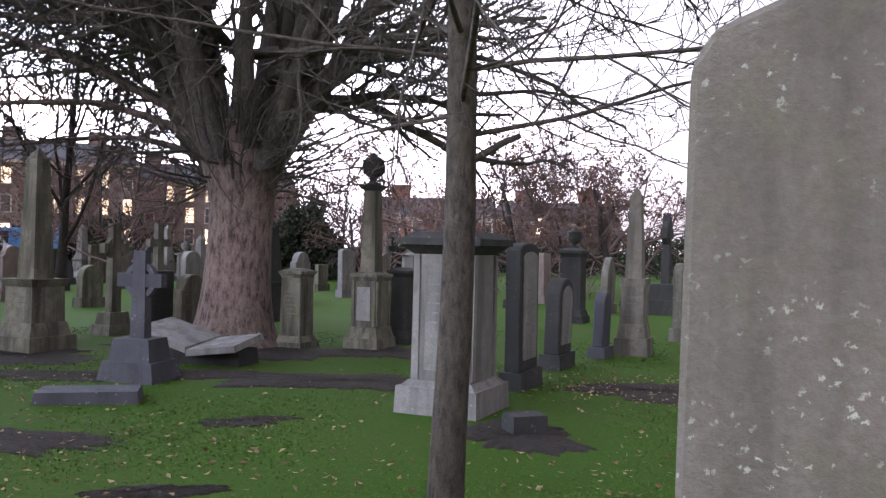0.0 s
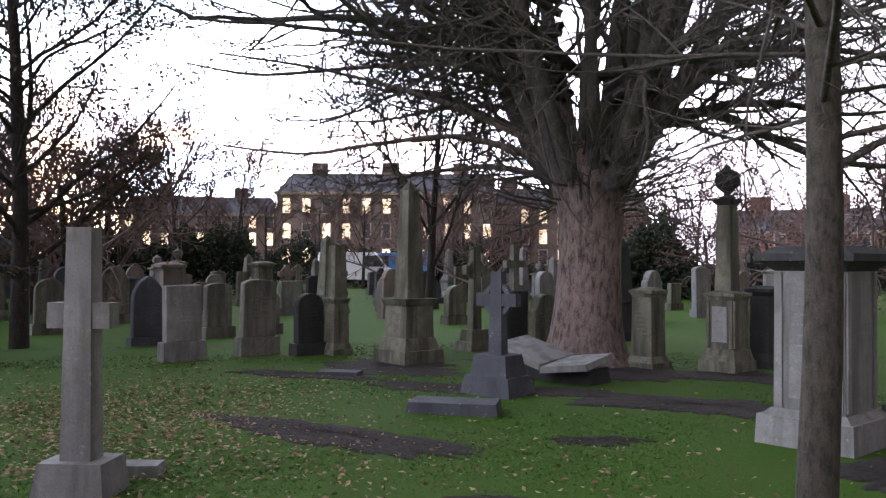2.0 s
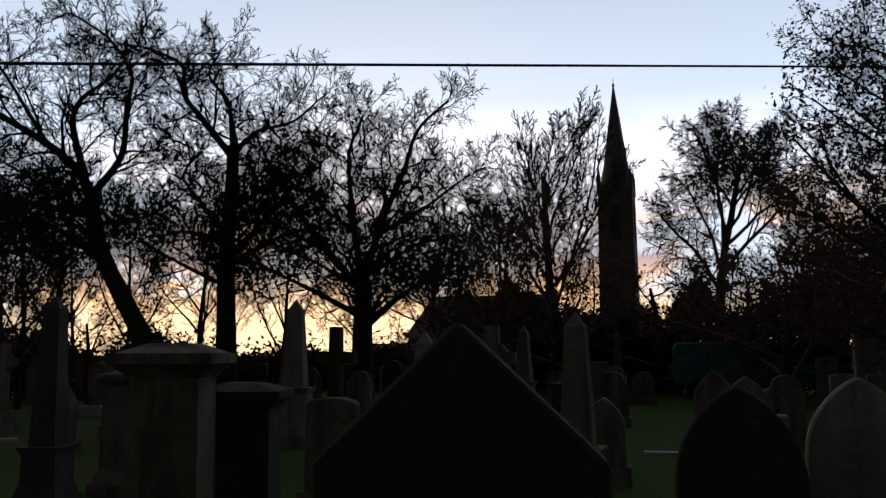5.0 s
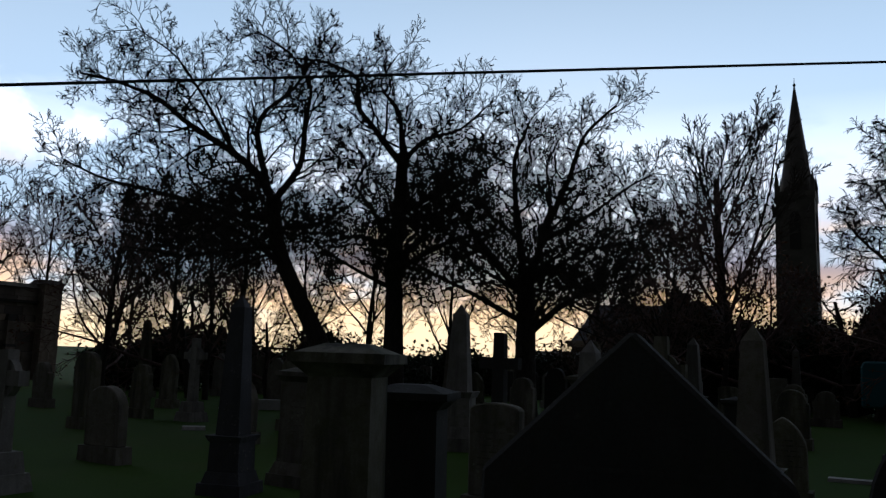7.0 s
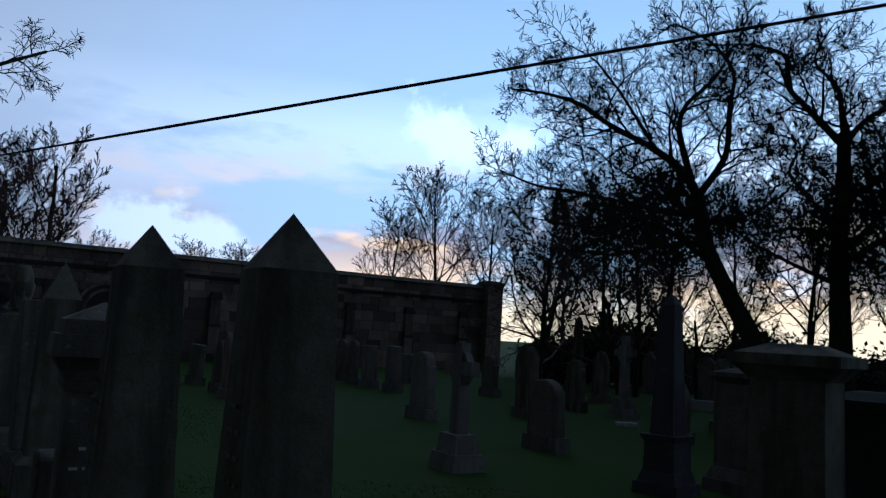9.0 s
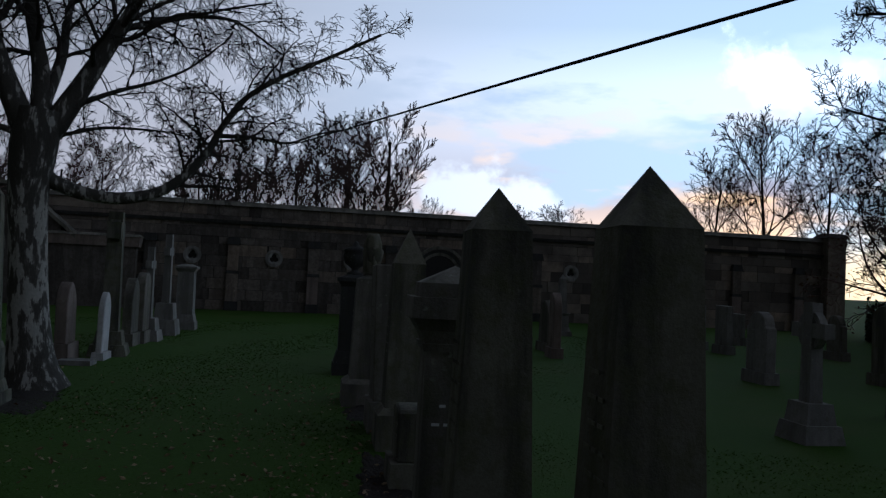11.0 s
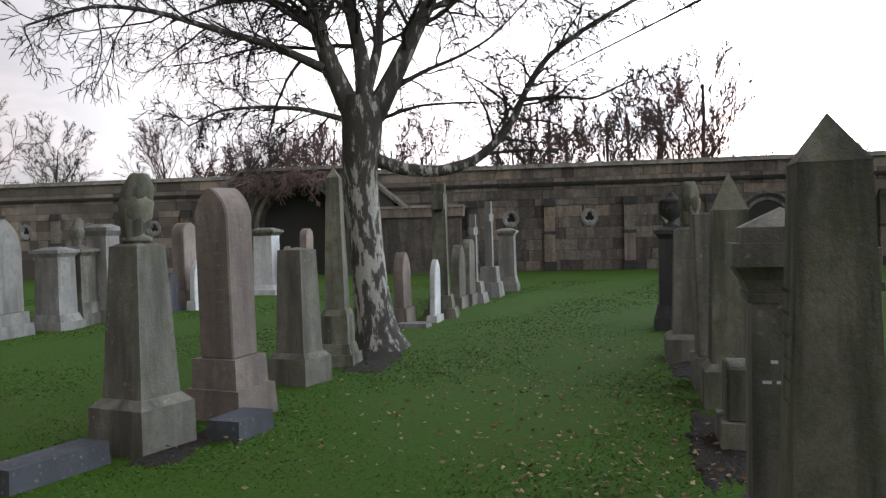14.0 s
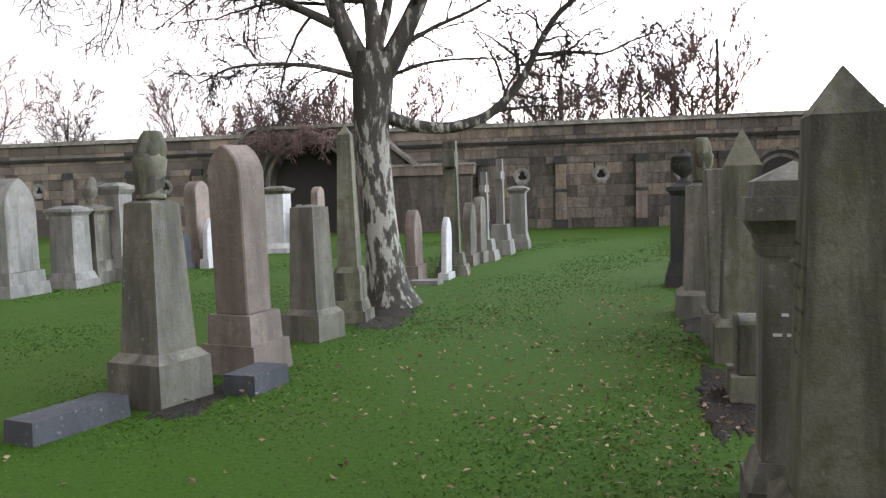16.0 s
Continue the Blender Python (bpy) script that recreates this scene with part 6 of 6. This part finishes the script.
obelisk(-9.1, -3.1, 0.36, 2.22, GRANITE, -10, 0.3, "slender granite obelisk among graves")
obelisk(-14.6, -1.0, 0.5, 2.55, PALESTONE, -10, 0.4, "pale obelisk standing under crooked trees")

lying_slab(*polar(69.2, 13.4), 0.6, 0.22, 0.07, WHITESTONE, 69, "small white flat kerb stone in the grass")
# white marble puts this kerb's bright reflection into its colour
lying_slab(*polar(106.5, 23), 2.9, 0.16, 0.3, WHITESTONE, 104, "long pale grave kerb catching the light")
lying_slab(*polar(111.5, 17), 0.45, 0.2, 0.1, WHITESTONE, 110, "little pale kerb stone among graves")
# ---------------------------------------------------------------- the two peaked pillars and their row
peaked_pillar(-2.23, -2.15, 0.36, 0.27, 1.79, 2.0, GREENSTONE, 64, "dark tapering pillar gravestone with a pyramid top", 0.34)
peaked_pillar(-2.33, -3.10, 0.35, 0.255, 1.81, 2.0, GREENSTONE, 64, "tapering green-black pillar gravestone with a pyramid top", 0.34)
def stepped_pedestal(x, y, rz, mat, label, group):
    """A slim square shaft under stacked mouldings, a deep corona and a low pyramid roof."""
    ob = thing("pedestal_monument", label, "monument", x, y, rz, -0.03, group)
    for name, w0, w1, z0, z1, b in (("base", 0.44, 0.43, 0.0, 0.18, 0.015), ("plinth", 0.40, 0.32, 0.18, 0.30, 0.015), ("shaft", 0.30, 0.285, 0.30, 1.24, 0.012), ("moulding", 0.31, 0.33, 1.24, 1.275, 0.008),
                                    ("moulding", 0.30, 0.35, 1.275, 1.34, 0.008), ("moulding", 0.36, 0.43, 1.34, 1.40, 0.008), ("corona", 0.45, 0.44, 1.40, 1.50, 0.012), ("cap_step", 0.37, 0.36, 1.50, 1.57, 0.01)):
        part(name, frustum(w0, w0, w1, w1, z0 - 0.002, z1, b), mat, ob)
    part("roof_cap", pyramid(0.36, 0.36, 1.568, 1.66), mat, ob)
    lettering(ob, 0.26, 0.84, 1.02, -0.149, RNG, PALE_LETTER, 2)
    return ob


stepped_pedestal(-2.52, -3.68, 153, SANDSTONE, "slim square pedestal with stepped cap and faint white letters", "row beside the grass walk")
headstone(-3.49, -5.57, 0.35, 0.64, "low", GREENSTONE, 65, 0.24, 0.2, "low square stone stump", group="row beside the grass walk")
peaked_pillar(-4.18, -6.83, 0.36, 0.29, 1.72, 2.05, GREENSTONE, 65, "green-stained pillar with a pointed top", 0.4, group="row beside the grass walk")
headstone(-4.44, -7.67, 0.5, 1.71, "flat", SANDSTONE, 65, 0.2, 0.3, "tall square-topped headstone in the row", group="row beside the grass walk")
r2 = peaked_pillar(-5.07, -9.13, 0.44, 0.36, 1.55, 1.62, SANDSTONE, 65, "broad tapering pillar topped by a draped urn", 0.35, group="row beside the grass walk")
draped_urn(r2, 1.60, 0.42, GREENSTONE, 0.72)
r1 = pedestal(-6.28, -11.87, 0.42, 1.60, DARKSTONE, 65, "black pedestal monument topped by an urn", "urn", cap=1.25, base_h=0.4, group="row beside the grass walk", top_size=0.45)
pedestal(-7.70, -13.12, 0.40, 1.34, DARKSTONE, 65, "dark pedestal with a small urn", "urn", cap=1.3, base_h=0.3, group="row beside the grass walk", top_size=0.3)
headstone(-8.54, -12.60, 0.5, 1.54, "flat", PALESTONE, 65, 0.2, 0.3, "white square headstone beyond the pillars")

# ---------------------------------------------------------------- the row across the grass walk
G = "row across the grass walk"
lying_slab(1.22, -6.22, 0.28, 0.80, 0.17, GRANITE, -37, "long rough-topped stone kerb lying by the row", (0, 0))
h1 = peaked_pillar(0.71, -6.86, 0.39, 0.28, 1.54, 1.60, SANDSTONE, 52, "tapering grey pillar topped by a carved draped urn", 0.42, group=G)
draped_urn(h1, 1.57, 0.42, GREENSTONE, 0.72)
ob = headstone(0.10, -7.82, 0.36, 2.03, "gothic", PINKSTONE, 143, 0.34, 0.52, "tall pinkish pointed headstone on a stepped plinth", G, steps=2)
lying_slab(0.00, -7.05, 0.30, 0.5, 0.17, GRANITE, -32, "dark rough kerb block against the plinth")
peaked_pillar(-0.55, -9.22, 0.35, 0.29, 1.44, 1.47, SANDSTONE, 52, "square-topped tapering pillar gravestone", 0.36, group=G)
obelisk(-1.05, -10.3, 0.32, 2.40, GREENSTONE, 70, 0.29, "slender brown obelisk in the row", cap=False, group=G)
headstone(-2.50, -14.23, 0.5, 1.28, "gothic", PINKSTONE, 65, 0.18, 0.3, "brown pointed headstone in the row", G)
lying_slab(-2.60, -13.76, 0.4, 0.5, 0.1, PALESTONE, 65, "small pale foot slab")
headstone(-3.10, -14.49, 0.42, 1.13, "gothic", WHITESTONE, 65, 0.10, 0.12, "thin white pointed headstone", G)
cross_stone(-3.35, -15.12, 0.66, 2.48, GREENSTONE, 72, "tall wheel-headed cross on a base", True, 0.28, 0.26, 0.45, 0.8, 0.84, G)
headstone(-4.07, -16.80, 0.6, 1.34, "gothic", SANDSTONE, 65, 0.18, 0.25, "pointed headstone in the row", G)
headstone(-4.44, -17.43, 0.6, 1.44, "round", SANDSTONE, 65, 0.18, 0.25, "round-topped headstone in the row", G)
cross_stone(-4.70, -17.96, 0.5, 1.98, PALESTONE, 65, "pale cross on a stepped base", False, 0.16, 0.14, 0.5, 0.7, 0.75, G)
cross_stone(-5.49, -19.53, 0.55, 2.32, PALESTONE, 65, "tall pale cross on a block base", False, 0.18, 0.16, 0.75, 0.75, 0.75, G)
pedestal(-6.44, -21.21, 0.42, 1.67, PALESTONE, 65, "pale square pedestal with a cap", cap=1.3, base_h=0.4, group=G)
headstone(-6.75, -21.95, 0.5, 1.54, "flat", PALESTONE, 65, 0.18, 0.4, "slim pale headstone ending the row", G)
# second row
headstone(4.12, -15.17, 0.72, 1.99, "gothic", PALESTONE, 65, 0.4, 0.4, "broad pale headstone with a pointed head", "second row", steps=2)
pedestal(3.49, -16.28, 0.50, 1.50, PALESTONE, 65, "pale square pedestal monument", cap=1.2, base_h=0.3, group="second row")
pedestal(3.25, -16.96, 0.48, 1.50, SANDSTONE, 65, "brown pedestal monument topped by a draped figure-like urn", "drape", cap=1.3, base_h=0.45, group="second row", top_size=0.45)
pedestal(2.86, -17.32, 0.45, 1.92, PALESTONE, 65, "tall pale pedestal with a cap", cap=1.25, base_h=0.5, group="second row")
headstone(1.55, -19.74, 0.62, 1.96, "round", PINKSTONE, 65, 0.3, 0.4, "tall pink round-topped headstone", "second row")
headstone(1.28, -19.32, 0.5, 1.13, "gothic", WHITESTONE, 65, 0.12, 0.2, "white pointed headstone in the grass", "second row")
headstone(1.81, -19.01, 0.4, 0.88, "gothic", GRANITE, 65, 0.12, 0.15, "small grey pointed headstone", "second row")
pedestal(-0.24, -23.31, 0.55, 1.85, WHITESTONE, 65, "white pedestal monument with a grey cap", cap=1.3, base_h=0.3, group="second row", cap_mat=SANDSTONE)
headstone(-0.82, -23.10, 0.45, 1.34, "gothic", PALESTONE, 65, 0.15, 0.2, "pale pointed headstone in the grass", "second row")
headstone(-1.29, -22.89, 0.5, 1.80, "round", PINKSTONE, 65, 0.2, 0.25, "pink round-topped headstone by the wall", "second row")
headstone(0.29, -23.52, 0.5, 1.24, "flat", GRANITE, 65, 0.2, 0.2, "grey square headstone by the wall", "second row")


# ---------------------------------------------------------------- rows of graves farther off
def far_rows():
    rng = random.Random(77)
    keep = [(o.location.x, o.location.y) for o in scene.objects if o.parent is None and o.type == "EMPTY"]
    mats = [(SANDSTONE, "weathered sandstone"), (SANDSTONE, "brown sandstone"), (GREENSTONE, "green-stained"), (DARKSTONE, "soot-dark"), (PALESTONE, "pale grey"), (GRANITE, "blue-grey granite"), (PINKSTONE, "reddish stone")]
    styles = [("gothic", "pointed"), ("round", "round-topped"), ("shoulder", "shouldered"), ("flat", "square-topped"), ("low", "low-curved")]
    ux, uy = math.cos(radians(65)), math.sin(radians(65))
    n = 0
    for row in range(-26, 27):
        for k in range(-40, 41):
            if n > 330:
                return
            a, b = row * 2.6 + rng.uniform(-0.25, 0.25), k * 1.25 + rng.uniform(-0.35, 0.35)
            x, y = ux * b + uy * a, uy * b - ux * a
            d = math.hypot(x, y)
            az = math.degrees(math.atan2(-x, y)) % 360
            if not (7.0 < d < 40):
                continue
            zone = (az > 335 or az < 46) and d > 14.5 or 46 <= az < 62 and d > 14 or 62 <= az < 132 and d > 7.2 or 132 <= az < 150 and d > 9 or 180 <= az < 200 and d > 23.5
            if not zone or rng.random() > (0.6 if az > 335 or az < 46 else 0.42 if d < 24 else 0.36):
                continue
            if az > 119 and d * math.cos(radians(az - 150)) > 26.5 or 150 < az:
                if d > 27:
                    continue
            if any((x - p) ** 2 + (y - q) ** 2 < 0.85 for p, q in keep):
                continue
            keep.append((x, y))
            n += 1
            mat, mw = rng.choice(mats[:-1] if 62 < az < 132 else mats)
            q = rng.random()
            if q < 0.66:
                s, sw = rng.choice(styles)
                headstone(x, y, rng.uniform(0.5, 0.75), rng.uniform(0.9, 1.5), s, mat, 65 + rng.uniform(-5, 5), rng.uniform(0.13, 0.2), 0.22, f"{mw} {sw} headstone among rows of graves", "rows of graves", letters=d < 16)
            elif q < 0.80:
                pedestal(x, y, rng.uniform(0.4, 0.55), rng.uniform(1.1, 1.7), mat, 65, f"{mw} pedestal monument among rows of graves", rng.choice(("", "urn", "drape", "")), group="rows of graves", cap=1.25, top_size=0.4)
            elif q < 0.92:
                obelisk(x, y, rng.uniform(0.36, 0.5), rng.uniform(1.7, 2.6), mat, 65, 0.38, f"{mw} obelisk among rows of graves", group="rows of graves")
            else:
                cross_stone(x, y, 0.6, rng.uniform(1.3, 2.0), mat, 65, f"{mw} cross on a stepped base among rows of graves", rng.random() < 0.5, group="rows of graves")


far_rows()


# ---------------------------------------------------------------- grass and fallen leaves
def lawn_blades():
    rng = np.random.default_rng(12)
    for az0, az1, d0, d1, n in ((-32, 66, 2.6, 16, 130000), (134, 204, 2.8, 26, 140000), (66, 134, 2.7, 9, 20000), (204, 328, 2.6, 10, 30000), (0, 360, 0.05, 2.9, 26000)):
        az = np.radians(rng.uniform(az0, az1, n))
        d = d0 + (d1 - d0) * rng.uniform(0, 1, n) ** (1.15 if d0 > 1 else 0.55)
        P = np.stack([-np.sin(az) * d, np.cos(az) * d, np.full(n, -0.005)], 1)
        a = rng.uniform(0, 6.28, n)
        side = np.stack([np.cos(a), np.sin(a), np.zeros(n)], 1) * (0.004 + 0.0007 * d)[:, None]
        tip = np.stack([rng.normal(0, 0.026, n), rng.normal(0, 0.026, n), rng.uniform(0.008, 0.022, n)], 1)
        V = np.stack([P - side, P + side, P + tip], 1).reshape(-1, 3)
        tagged(new("grass", mesh_np("grass", V, np.arange(3 * n).reshape(n, 3), GRASS_BLADE, False)), "short green grass of the mown lawn", "grass", kind="stuff")


def fallen_leaves():
    rng = np.random.default_rng(5)
    for x, y, sx, sy, n in ((-1.9, -5.2, 0.5, 0.9, 150), (-2.5, -8.2, 0.6, 1.2, 130), (-0.9, -7.0, 0.9, 1.2, 70), (-4.6, -9.9, 0.4, 0.8, 160), (-2.9, -5.6, 0.7, 1.2, 150), (-2.6, -7.8, 1.0, 2.0, 170), (-1.6, -5.4, 1.2, 1.2, 90), (-3.0, -12, 1.6, 4, 90), (1.4, 5.6, 1.0, 1.0, 160), (-1.0, 5.6, 2.0, 0.9, 260), (-5.6, 5.6, 1.2, 1.0, 2600), (-6.6, 7.4, 1.4, 1.1, 1900),
                            (2.4, 9.4, 0.8, 0.5, 500), (-3.5, 5.0, 1.2, 0.8, 260), (-2.5, 8.2, 2.0, 1.2, 160), (-3.0, -5.2, 0.3, 1.4, 120)):
        P = np.stack([rng.normal(x, sx, n), rng.normal(y, sy, n), rng.uniform(0.018, 0.04, n)], 1)
        tagged(new("fallen_leaves", scatter_leaves("fallen_leaves", P, 0.026, DEAD_LEAF, rng, True)), "scattered dry brown leaves on the grass", "leaves", kind="stuff")


lawn_blades()
fallen_leaves()
